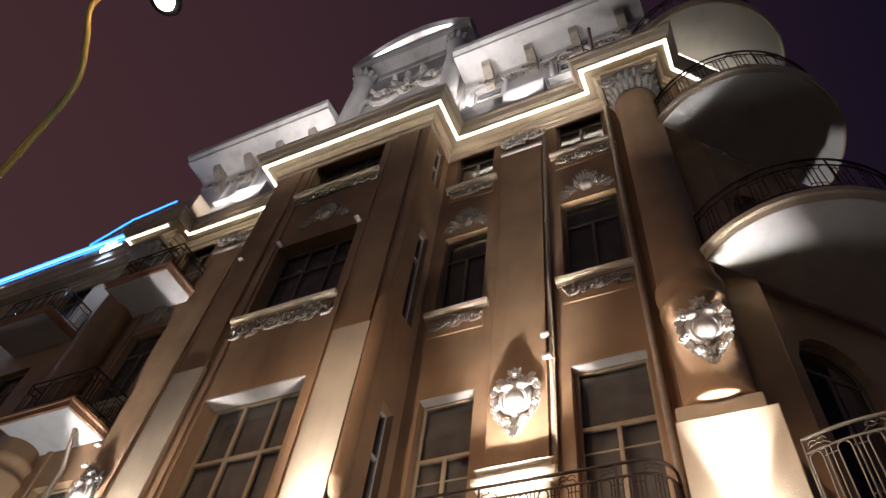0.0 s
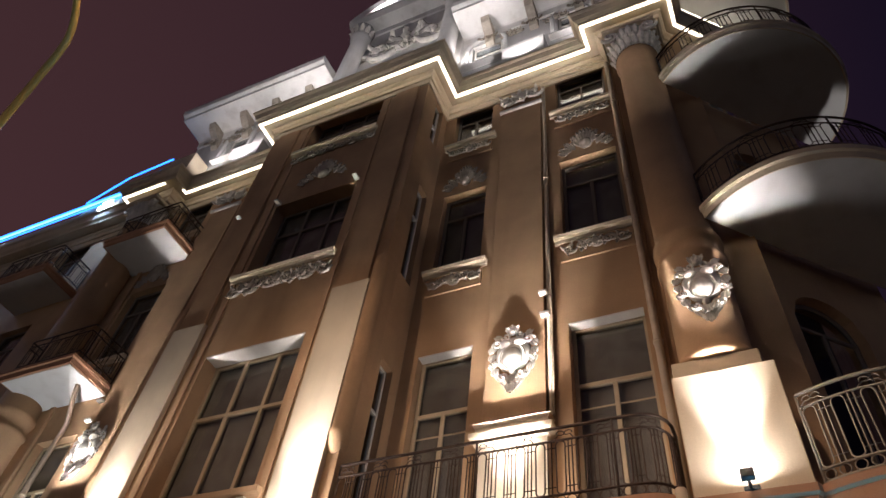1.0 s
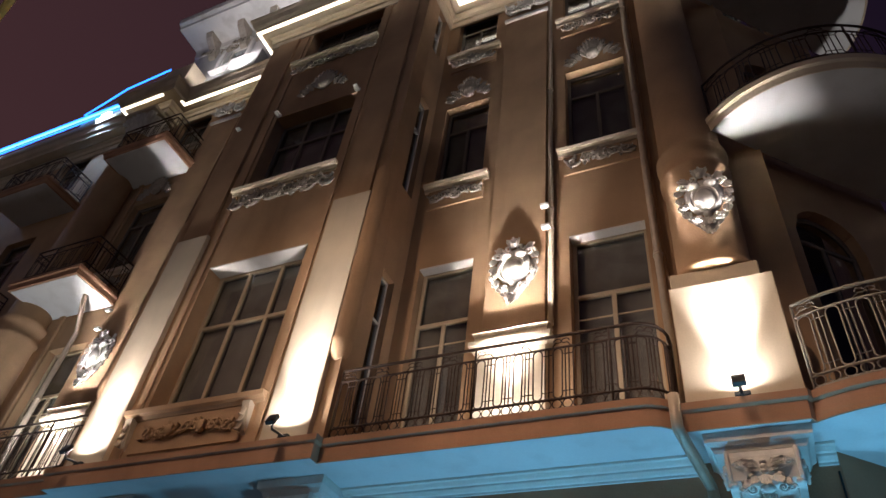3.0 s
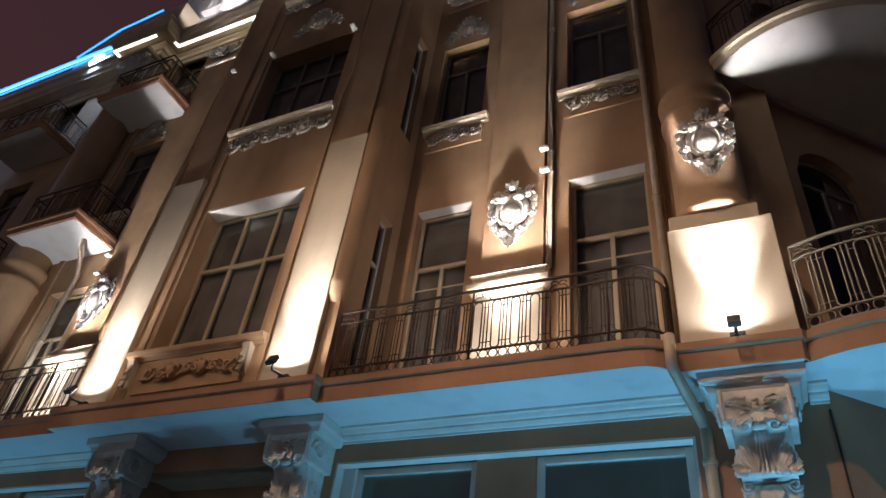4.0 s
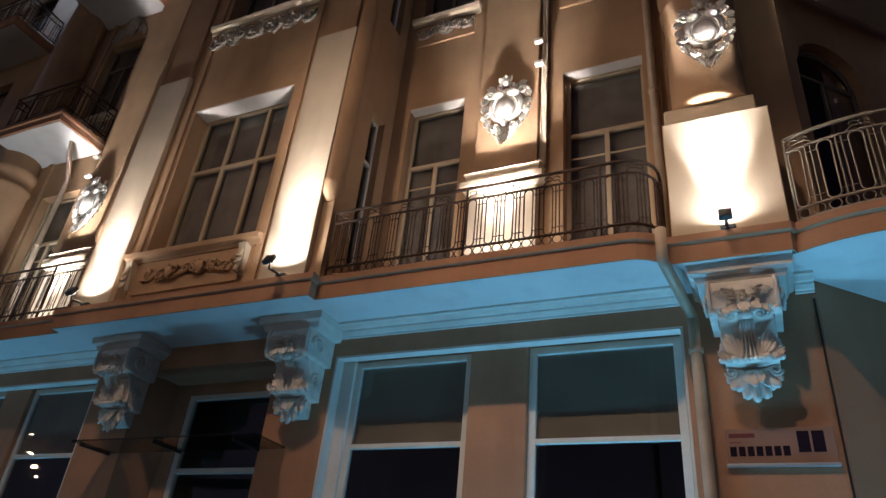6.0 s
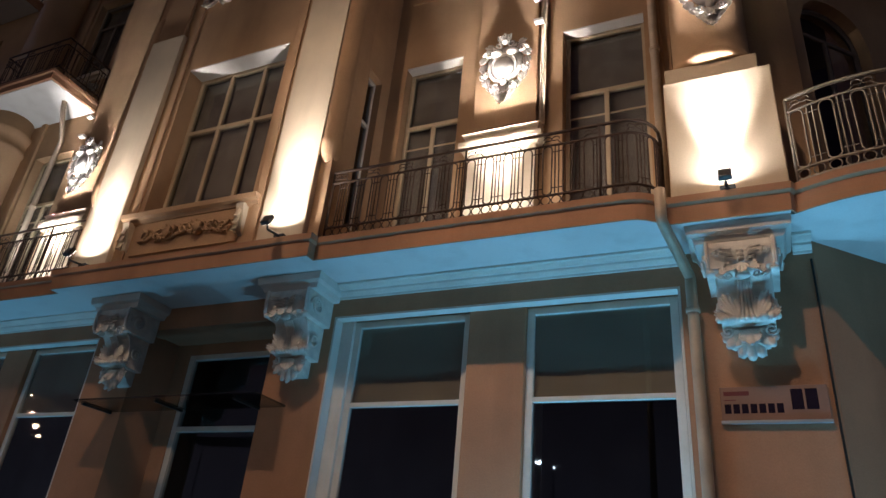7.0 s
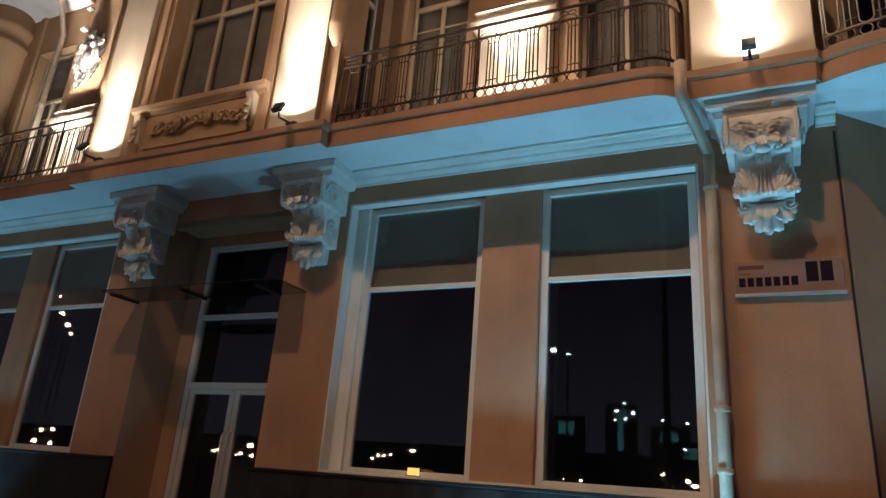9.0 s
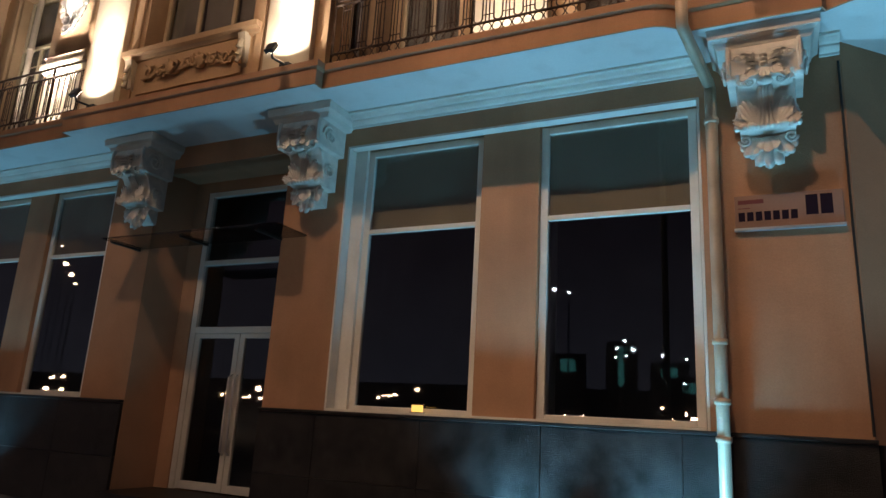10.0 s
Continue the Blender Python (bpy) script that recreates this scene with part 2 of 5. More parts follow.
def tube(bm, pts, r, sides=8, closed=False, r_end=None):
    """A round bar along a line of points."""
    pts = [Vector(p) for p in pts]
    n, rings, up = len(pts), [], None
    for i, p in enumerate(pts):
        a = pts[(i - 1) % n] if closed or i > 0 else p
        b = pts[(i + 1) % n] if closed or i < n - 1 else p
        d = (b - a).normalized()
        if up is None:
            up = Vector((0, 0, 1)) if abs(d.z) < 0.9 else Vector((0, 1, 0))
        s = d.cross(up)
        s = s.normalized() if s.length > 1e-6 else d.orthogonal().normalized()
        up = s.cross(d).normalized()
        rr = r if r_end is None else r + (r_end - r) * i / (n - 1)
        rings.append([bm.verts.new(p + (s * math.cos(2 * math.pi * k / sides) + up * math.sin(2 * math.pi * k / sides)) * rr) for k in range(sides)])
    for i in range(n if closed else n - 1):
        a, b = rings[i], rings[(i + 1) % n]
        for k in range(sides):
            bm.faces.new((a[k], a[(k + 1) % sides], b[(k + 1) % sides], b[k]))
    if not closed:
        bm.faces.new(rings[0][::-1])
        bm.faces.new(rings[-1])
    return bm


def lathe(bm, cx, cy, profile, sides=32, a0=0.0, a1=2 * math.pi):
    """A turned body: profile of (radius, z)."""
    full = abs(a1 - a0 - 2 * math.pi) < 1e-6
    steps = sides if full else sides + 1
    rings = [[bm.verts.new((cx + r * math.cos(a0 + (a1 - a0) * k / sides), cy + r * math.sin(a0 + (a1 - a0) * k / sides), z)) for k in range(steps)] for r, z in profile]
    for a, b in zip(rings, rings[1:]):
        for k in range(sides):
            bm.faces.new((a[k], a[(k + 1) % steps], b[(k + 1) % steps], b[k]))
    for ring in (rings[0], rings[-1]):
        if full:
            bm.faces.new(ring)
    return bm


def wall_sheet(bm, x0, x1, z0, z1, yf, yb, holes=()):
    """A wall with thickness and openings through it; holes of (x0, x1, z0, z1)."""
    xs = sorted({x0, x1, *[h[0] for h in holes], *[h[1] for h in holes]})
    zs = sorted({z0, z1, *[h[2] for h in holes], *[h[3] for h in holes]})
    xs, zs = [x for x in xs if x0 <= x <= x1], [z for z in zs if z0 <= z <= z1]
    solid = lambda i, k: 0 <= i < len(xs) - 1 and 0 <= k < len(zs) - 1 and not any(h[0] <= (xs[i] + xs[i + 1]) / 2 <= h[1] and h[2] <= (zs[k] + zs[k + 1]) / 2 <= h[3] for h in holes)
    cache = {}

    def v(i, y, k):
        key = (i, y, k)
        if key not in cache:
            cache[key] = bm.verts.new((xs[i], y, zs[k]))
        return cache[key]

    for i in range(len(xs) - 1):
        for k in range(len(zs) - 1):
            if not solid(i, k):
                continue
            for y in (yf, yb):
                bm.faces.new((v(i, y, k), v(i + 1, y, k), v(i + 1, y, k + 1), v(i, y, k + 1)))
            for di, dk, c in ((-1, 0, ((0, 0), (0, 1))), (1, 0, ((1, 0), (1, 1))), (0, -1, ((0, 0), (1, 0))), (0, 1, ((0, 1), (1, 1)))):
                if not solid(i + di, k + dk):
                    (a, b), (e, g) = c
                    bm.faces.new((v(i + a, yf, k + b), v(i + e, yf, k + g), v(i + e, yb, k + g), v(i + a, yb, k + b)))
    return bm


def prism(bm, outline, x0, x1):
    """A moulding: an outline of (y, z) drawn along x."""
    a, b = [bm.verts.new((x0, y, z)) for y, z in outline], [bm.verts.new((x1, y, z)) for y, z in outline]
    n = len(outline)
    for k in range(n):
        bm.faces.new((a[k], a[(k + 1) % n], b[(k + 1) % n], b[k]))
    bm.faces.new(a[::-1])
    bm.faces.new(b)
    return bm


def sweep(bm, path, outline):
    """A moulding along a plan path of (x, y), mitred at the corners; outline of (out, z), out to the right of the way."""
    pts = [Vector(p) for p in path]
    rows = []
    for i, p in enumerate(pts):
        d0 = (p - pts[i - 1]).normalized() if i else (pts[1] - p).normalized()
        d1 = (pts[i + 1] - p).normalized() if i < len(pts) - 1 else d0
        n0, n1 = Vector((d0.y, -d0.x)), Vector((d1.y, -d1.x))
        m = (n0 + n1)
        m = m / max(0.2, m.dot(n0)) if m.length > 1e-6 else n0
        rows.append([bm.verts.new((p.x + m.x * o, p.y + m.y * o, z)) for o, z in outline])
    n = len(outline)
    for a, b in zip(rows, rows[1:]):
        for k in range(n):
            bm.faces.new((a[k], a[(k + 1) % n], b[(k + 1) % n], b[k]))
    bm.faces.new(rows[0][::-1])
    bm.faces.new(rows[-1])
    return bm


def arc(cx, cy, r, a0, a1, n):
    return [(cx + r * math.cos(radians(a0 + (a1 - a0) * k / n)), cy + r * math.sin(radians(a0 + (a1 - a0) * k / n))) for k in range(n + 1)]


# ---- ornaments: leaves, scrolls and bosses on a plane with axes u (across), v (up), w (out) ----


def leaf(bm, o, u, v, w, length, width, angle, curl=0.35, lobes=3, lift=0.02):
    """A ribbed leaf that starts at o, points at angle (0 = along v, turning towards u) and curls outwards at its tip."""
    ca, sa = math.cos(radians(angle)), math.sin(radians(angle))
    d, s = v * ca + u * sa, u * ca - v * sa
    rows, nl, nw = [], 7, 4
    for i in range(nl + 1):
        t = i / nl
        half = width * 0.5 * (math.sin(math.pi * (t * 0.70 + 0.17)) ** 0.8) * (0.76 + 0.24 * math.cos(2 * math.pi * lobes * t))
        out = lift + curl * length * t * t * t + 0.10 * length * math.sin(math.pi * t)
        rows.append([bm.verts.new(o + d * (length * (t - 0.16 * t * t * t)) + s * half * (2 * j / nw - 1) + w * (out + width * 0.16 * (1 - abs(2 * j / nw - 1)) * (1 if j % 2 == 0 else 0.2))) for j in range(nw + 1)])
    back = [bm.verts.new(o + d * (length * i / nl * 0.8) - w * 0.01) for i in range(nl + 1)]
    for i in range(nl):
        for j in range(nw):
            bm.faces.new((rows[i][j], rows[i][j + 1], rows[i + 1][j + 1], rows[i + 1][j]))
        bm.faces.new((rows[i][0], rows[i + 1][0], back[i + 1], back[i]))
        bm.faces.new((rows[i][nw], back[i], back[i + 1], rows[i + 1][nw]))


def palmette(bm, o, d, s, w, width, length, lobes, bulge, curl):
    """A scalloped, ribbed fan of carved leaf lobes that opens from o along d; s across, w out; curl lifts the tips."""
    na, nr = 40, 6
    rows = []
    for j in range(nr + 1):
        rho = j / nr
        ring = []
        for i in range(na + 1):
            f = i / na
            th = (f - 0.5) * math.radians(150)
            rib = abs(math.sin(math.pi * lobes * f))
            edge = 1.0 - (0.17 * (1 - rib ** 0.6)) * rho ** 2
            p = o + d * (length * math.cos(th) ** 0.8 * rho * edge) + s * (width * 0.52 * math.sin(th) * rho ** 0.7 * edge)
            up = 0.008 + bulge * math.sin(math.pi * (0.12 + 0.75 * rho)) * (0.45 + 0.55 * math.cos(th)) + bulge * 0.30 * rib * rho + curl * length * rho ** 4
            ring.append(bm.verts.new(p + w * up))
        rows.append(ring)
    for a, b in zip(rows, rows[1:]):
        for i in range(na):
            bm.faces.new((a[i], a[i + 1], b[i + 1], b[i]))
    rim = rows[-1] + [r[-1] for r in rows[-2::-1]] + rows[0][-2::-1] + [r[0] for r in rows[1:-1]]
    cen = bm.verts.new(o + d * length * 0.35 - w * 0.02)
    for a, b in zip(rim, rim[1:] + rim[:1]):
        bm.faces.new((a, b, cen))


def scroll(bm, c, u, v, w, r, thick, turns=1.4, flip=1, out=0.03):
    pts = []
    for k in range(int(turns * 12) + 1):
        t = k / (turns * 12)
        a = 2 * math.pi * turns * t * flip
        rad = r * (1 - 0.82 * t)
        pts.append(c + u * math.cos(a) * rad + v * math.sin(a) * rad + w * (out + 0.25 * r * t))
    tube(bm, pts, thick, 6, False, thick * 0.7)


def boss(bm, c, u, v, w, ru, rv, rw):
    m = Matrix((u * ru, v * rv, w * rw)).transposed().to_4x4()
    m.translation = c
    bmesh.ops.create_icosphere(bm, subdivisions=2, radius=1.0, matrix=m)


UX, UZ, OUT = Vector((1, 0, 0)), Vector((0, 0, 1)), Vector((0, -1, 0))


def foliage_band(bm, x0, x1, z0, z1, y, seed, dense=1.0, bosses=1):
    """Scrolling leaves and flowers on a strip of wall that faces the street."""
    rnd = random.Random(seed)
    w, h = x1 - x0, z1 - z0
    n = max(3, int(w / (h * 0.55) * dense))
    for k in range(n):
        cx = x0 + w * (k + 0.5) / n
        cz = (z0 + z1) / 2 + rnd.uniform(-0.08, 0.08) * h
        flip = 1 if k % 2 else -1
        scroll(bm, Vector((cx, y, cz)), UX, UZ, OUT, h * 0.36, h * 0.07, 1.2, flip, 0.03)
        for a in (rnd.uniform(20, 70), rnd.uniform(100, 160), rnd.uniform(-70, -20), rnd.uniform(-160, -100)):
            leaf(bm, Vector((cx, y, cz)) + UX * rnd.uniform(-0.1, 0.1) * h, UX, UZ, OUT, h * rnd.uniform(0.38, 0.55), h * rnd.uniform(0.2, 0.3), a, rnd.uniform(0.2, 0.45), 2)
    for k in range(bosses):
        cx = x0 + w * (k + 1) / (bosses + 1)
        boss(bm, Vector((cx, y - 0.05, (z0 + z1) / 2)), UX, UZ, OUT, h * 0.26, h * 0.34, 0.08)
        for a in range(0, 360, 60):
            leaf(bm, Vector((cx, y - 0.05, (z0 + z1) / 2)), UX, UZ, OUT, h * 0.42, h * 0.26, a, 0.3, 2)


def crest_mesh(bm, xc, width, z, height, y):
    """A shell over a window: a fan of lobes, a shield in its middle, leaves and scrolls running down to the corners."""
    P = lambda x, t, o=0.0: Vector((xc + x * width, y - o, z + t * height))
    palmette(bm, P(0, 0.08), UZ, UX, OUT, width * 0.52, height * 0.78, 9, 0.07, 0.08)
    boss(bm, P(0, 0.30, 0.03), UX, UZ, OUT, width * 0.13, height * 0.20, 0.10)
    for s in (-1, 1):
        for x, t, ang, ln in ((0.20, 0.14, 40, 0.40), (0.28, 0.10, 62, 0.34), (0.34, 0.04, 80, 0.26), (0.12, 0.45, 35, 0.30)):
            ca, sa = math.cos(radians(ang)), s * math.sin(radians(ang))
            palmette(bm, P(s * x, t), UZ * ca + UX * sa, UX * ca - UZ * sa, OUT, height * 0.22, height * ln, 5, 0.04, 0.16)
        scroll(bm, P(s * 0.22, 0.42), UX * s, UZ, OUT, height * 0.11, 0.024, 1.4, -1, 0.03)
        scroll(bm, P(s * 0.42, 0.10), UX * s, UZ, OUT, height * 0.08, 0.020, 1.3, 1, 0.03)


def cartouche_mesh(bm, c, u, v, w, width, height):
    """A swelling oval shield with two upper bosses, in a frame of curled leaves with a knotted crest and a leafy tail."""
    P = lambda x, z, y=0.0: c + u * (x * width) + v * (z * height) + w * y
    boss(bm, P(0, 0.10, 0.03), u, v, w, width * 0.37, height * 0.26, 0.09)
    boss(bm, P(0, 0.02, 0.07), u, v, w, width * 0.22, height * 0.17, 0.09)
    tube(bm, [P(0.25 * math.cos(2 * math.pi * k / 28), 0.03 + 0.185 * math.sin(2 * math.pi * k / 28), 0.10) for k in range(28)], 0.014, 6, True)
    for s in (-1, 1):
        boss(bm, P(s * 0.15, 0.235, 0.08), u, v, w, width * 0.13, height * 0.065, 0.07)
        scroll(bm, P(s * 0.33, 0.27), u * s, v, w, width * 0.11, 0.024, 1.5, 1, 0.05)
        scroll(bm, P(s * 0.14, 0.36), u * s, v, w, width * 0.09, 0.022, 1.4, -1, 0.06)
        scroll(bm, P(s * 0.37, 0.0), u * s, v, w, width * 0.08, 0.020, 1.4, -1, 0.05)
        scroll(bm, P(s * 0.17, -0.20), u * s, v, w, width * 0.09, 0.020, 1.4, -1, 0.05)
        # leaves that follow the shield's outline downwards
        for x, z, ang, ln, wd in ((0.22, 0.36, 75, 0.12, 0.10), (0.37, 0.27, 150, 0.14, 0.11), (0.40, 0.17, 168, 0.15, 0.11), (0.41, 0.06, 178, 0.16, 0.11), (0.38, -0.04, 190, 0.16, 0.11), (0.31, -0.13, 202, 0.16, 0.11), (0.22, -0.20, 205, 0.17, 0.11), (0.12, -0.27, 200, 0.15, 0.10)):
            ca, sa = math.cos(radians(ang)), math.sin(radians(ang)) * s
            palmette(bm, P(x * s, z, 0.0), v * ca + u * sa, u * ca - v * sa, w, height * wd, height * ln, 3, 0.035, 0.14)
    for ang in (-38, 0, 38):
        ca, sa = math.cos(radians(ang)), math.sin(radians(ang))
        palmette(bm, P(0, 0.37, 0.03), v * ca + u * sa, u * ca - v * sa, w, height * 0.09, height * 0.13, 3, 0.03, 0.35)
    boss(bm, P(0, 0.40, 0.08), u, v, w, width * 0.07, height * 0.04, 0.05)
    for z, ln in ((-0.17, 0.20), (-0.29, 0.21)):
        palmette(bm, P(0, z, 0.02), -v, u, w, height * 0.16, height * ln, 5, 0.04, 0.30)
    boss(bm, P(0, -0.16, 0.06), u, v, w, width * 0.08, height * 0.05, 0.06)


def console_mesh(bm, xc, width, ztop, yback, depth, drop):
    """A carved bracket: a square head with a knotted garland, a concave waist with a fluted leaf between two acanthus leaves, a lip of curled tips and a scalloped shell."""
    h, d, w = drop, depth, width
    at = lambda x, y, z: Vector((xc + x * w, yback - y * d, ztop - z * h))
    side = lambda pts: [(yback - y * d, ztop - z * h) for y, z in pts]
    head = [(0, 0), (0.95, 0), (0.98, 0.05), (0.985, 0.16), (0.97, 0.25), (0.90, 0.29), (0.78, 0.30), (0, 0.30)]
    waist = [(0, 0.29), (0.80, 0.29), (0.66, 0.36), (0.58, 0.45), (0.55, 0.54), (0.57, 0.62), (0.61, 0.665), (0.46, 0.69), (0, 0.70)]
    prism(bm, side(head), xc - w * 0.375, xc + w * 0.375)
    prism(bm, side(waist), xc - w * 0.275, xc + w * 0.275)
    prism(bm, side([(0, 0.69), (0.36, 0.69), (0.28, 0.78), (0.12, 0.86), (0, 0.88)]), xc - w * 0.15, xc + w * 0.15)
    down = -UZ
    for s in (-1, 1):
        out = UX * s
        # raised cheeks of the head, rolled under at the foot, and the side volutes
        tube(bm, [at(s * 0.350, y + 0.03, z) for y, z in head[1:6]], 0.024, 6)
        boss(bm, at(s * 0.33, 0.93, 0.285), UX, UZ, OUT, 0.055 * w, 0.028 * h, 0.05)
        scroll(bm, at(s * 0.38, 0.66, 0.16), Vector((0, -1, 0)), UZ, out, 0.11 * h, 0.020, 1.8, 1, 0.012)
        scroll(bm, at(s * 0.28, 0.34, 0.52), Vector((0, 1, 0)), UZ, out, 0.085 * h, 0.018, 1.6, 1, 0.012)
        tube(bm, [at(s * 0.278, y - 0.03, z) for y, z in waist[1:7]], 0.016, 6)
        # garland: three bundles of leaves drawn to the knot, ends curled up
        for k, (z, ln) in enumerate(((0.115, 0.22), (0.155, 0.20), (0.195, 0.17))):
            palmette(bm, at(s * 0.035, 0.995, z), out, UZ * (1 - 0.25 * k), OUT, 0.045 * h, ln * w, 3, 0.030, 0.25)
        scroll(bm, at(s * 0.255, 0.99, 0.125), out, UZ, OUT, 0.035 * h, 0.011, 1.4, 1, 0.02)
        # scrolls and leaves that spill over the head's lower edge
        palmette(bm, at(s * 0.06, 0.97, 0.235), (out + down * 0.7).normalized(), (UZ + out * 0.7).normalized(), OUT, 0.10 * h, 0.16 * w, 5, 0.035, 0.35)
        palmette(bm, at(s * 0.17, 0.94, 0.255), (out * 0.6 + down).normalized(), (UZ * 0.6 + out).normalized(), OUT, 0.09 * h, 0.12 * w, 5, 0.030, 0.4)
        scroll(bm, at(s * 0.15, 0.88, 0.325), out, UZ, OUT, 0.036 * h, 0.013, 1.5, -1, 0.03)
        scroll(bm, at(s * 0.235, 0.84, 0.315), out, UZ, OUT, 0.034 * h, 0.012, 1.5, 1, 0.03)
        # acanthus leaves of the waist: they rise beside the flutes and curl out at the lip
        palmette(bm, at(s * 0.10, 0.60, 0.655), (UZ + out * 0.45).normalized(), (out - UZ * 0.45).normalized(), OUT, 0.16 * h, 0.250 * h, 5, 0.05, 0.10)
        palmette(bm, at(s * 0.17, 0.60, 0.665), (UZ * 0.55 + out).normalized(), (out * 0.55 - UZ).normalized(), OUT, 0.11 * h, 0.150 * h, 5, 0.04, 0.30)
        boss(bm, at(s * 0.155, 0.66, 0.655), UX, UZ, OUT, 0.055 * w, 0.034 * h, 0.06)
        boss(bm, at(s * 0.245, 0.63, 0.650), UX, UZ, OUT, 0.050 * w, 0.036 * h, 0.055)
        boss(bm, at(s * 0.305, 0.58, 0.640), UX, UZ, OUT, 0.035 * w, 0.030 * h, 0.045)
        # curls at the shoulders of the shell
        scroll(bm, at(s * 0.225, 0.42, 0.735), out, UZ, OUT, 0.050 * h, 0.016, 1.5, -1, 0.03)
        palmette(bm, at(s * 0.10, 0.36, 0.70), (down + out * 0.55).normalized(), (out + UZ * 0.55).normalized(), OUT, 0.20 * h, 0.215 * h, 3, 0.06, 0.12)
    # knot, mask of leaves, flutes
    for k in range(3):
        boss(bm, at(0, 1.01, 0.115 + 0.038 * k), UX, UZ, OUT, 0.040 * w, 0.020 * h, 0.045)
    palmette(bm, at(0, 0.98, 0.22), down, UX, OUT, 0.13 * h, 0.12 * h, 5, 0.05, 0.35)
    boss(bm, at(0, 0.90, 0.315), UX, UZ, OUT, 0.085 * w, 0.035 * h, 0.05)
    for k in range(-2, 3):
        tube(bm, [at(k * 0.030, 0.80, 0.34), at(k * 0.033, 0.655, 0.42), at(k * 0.037, 0.60, 0.52), at(k * 0.044, 0.615, 0.60), at(k * 0.052, 0.68, 0.655)], 0.0165 * w, 8)
    for k in range(-2, 3):
        boss(bm, at(k * 0.052, 0.67, 0.662), UX, UZ, OUT, 0.030 * w, 0.022 * h, 0.045)
    # shell: a broad scalloped fan with a smaller one over it
    palmette(bm, at(0, 0.30, 0.70), down, UX, OUT, 0.35 * h, 0.295 * h, 5, 0.09, 0.05)
    palmette(bm, at(0, 0.42, 0.71), down, UX, OUT, 0.20 * h, 0.175 * h, 3, 0.06, 0.22)
    for s in (-1, 1):
        boss(bm, at(s * 0.065, 0.40, 0.79), UX, UZ, OUT, 0.030 * w, 0.020 * h, 0.05)


# ---- plan ----
BL, BR, BY = -9.75, -4.88, -1.20            # the oriel: its sides and its front
MID = -7.32                                  # the axis of the facade
mirror = lambda x: 2 * MID - x
GY = -0.25                                   # face of the ground floor
SOF, FLOOR2 = 5.63, 5.95                     # soffit and top of the slab over it
CORN = 18.86                                 # underside of the main cornice
TX, TY, TB = 1.90, 0.90, 2.05               # round slab at the cut corner: centre and radius
DX, DY, DB = 2.05, 0.84, 2.00               # the round balconies above it

# ---- ground ----
structure("ground", boxed(-400, 400, -400, 400, -0.35, -0.16), ASPHALT, "dark asphalt road and open ground", "ground")
structure("pavement", boxed(-60, 30, -3.4, 6.0, -0.16, -0.012), PAVE, "grey concrete pavement along the house", "pavement")

# ---- ground floor wall ----
DOOR = (-8.70, -6.05)
GZ0, GZ1 = 1.565, 5.225
holes = [(-5.04, -0.35, GZ0, GZ1), (-14.25, -9.70, GZ0, GZ1), (DOOR[0], DOOR[1], 0.0, 5.27)]
structure("wall_ground_floor", wall_sheet(bmesh.new(), -26.0, 1.06, 0.0, SOF, GY, 0.12, holes), TERRA, "terracotta stucco wall of the ground floor", "wall")
structure("wall_ground_pier", boxed(-3.03, -2.26, -0.09, 0.13, GZ0, GZ1 - 0.004, bevel=0.01), TERRA, "terracotta pier between two shop windows", "wall")
structure("wall_ground_pier_west", boxed(-12.24, -11.55, -0.09, 0.13, GZ0, GZ1 - 0.004, bevel=0.01), TERRA, "terracotta pier between two shop windows", "wall")

# recess of the entrance: side walls, ceiling, back wall round the door
bm = bmesh.new()
box(bm, DOOR[0] - 0.25, DOOR[0] - 0.003, 0.122, 0.95, 0, 5.3)
box(bm, DOOR[1] + 0.003, DOOR[1] + 0.25, 0.122, 0.95, 0, 5.3)
box(bm, DOOR[0] - 0.25, DOOR[1] + 0.25, 0.122, 0.95, 5.3, 5.5)
structure("wall_entrance_recess", bm, TERRA, "shaded stucco walls of the entrance recess", "wall")
structure("wall_entrance_back", wall_sheet(bmesh.new(), DOOR[0], DOOR[1], 0, 5.3, 0.55, 0.75, [(-8.40, -6.16, 0.28, 5.12)]), TERRA, "stucco wall round the entrance door", "wall")
structure("entrance_step", boxed(DOOR[0], DOOR[1], -0.55, 0.74, 0.0, 0.28, bevel=0.015), GRANITE, "dark granite step under the entrance door", "step")

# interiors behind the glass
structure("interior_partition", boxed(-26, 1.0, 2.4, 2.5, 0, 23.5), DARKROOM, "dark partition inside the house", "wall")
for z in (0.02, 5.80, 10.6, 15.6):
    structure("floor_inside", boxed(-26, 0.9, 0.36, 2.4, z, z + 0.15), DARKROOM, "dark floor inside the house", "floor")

structure("interior_pier", boxed(-2.95, -2.58, 1.5, 1.8, 0.17, 5.6), FRAME, "pale pier inside the dark shop", "wall")
tagged(part("wall_screen", boxed(-4.05, -3.35, 2.33, 2.398, 2.35, 3.2, bevel=0.01), LAMPBODY), "dark flat screen on the shop's back wall", "screen")
lan = thing("table_lantern", "small amber lantern glowing on the sill", "lantern", at=(-3.72, -0.17, GZ0))
part("body", boxed(-3.80, -3.64, -0.21, -0.12, GZ0 + 0.042, GZ0 + 0.05), LAMPBODY, lan)
part("glass_body", boxed(-3.785, -3.655, -0.20, -0.13, GZ0 + 0.05, GZ0 + 0.135, bevel=0.006), AMBER, lan, "glowing amber glass")
part("cap", boxed(-3.80, -3.64, -0.21, -0.12, GZ0 + 0.135, GZ0 + 0.15), LAMPBODY, lan)

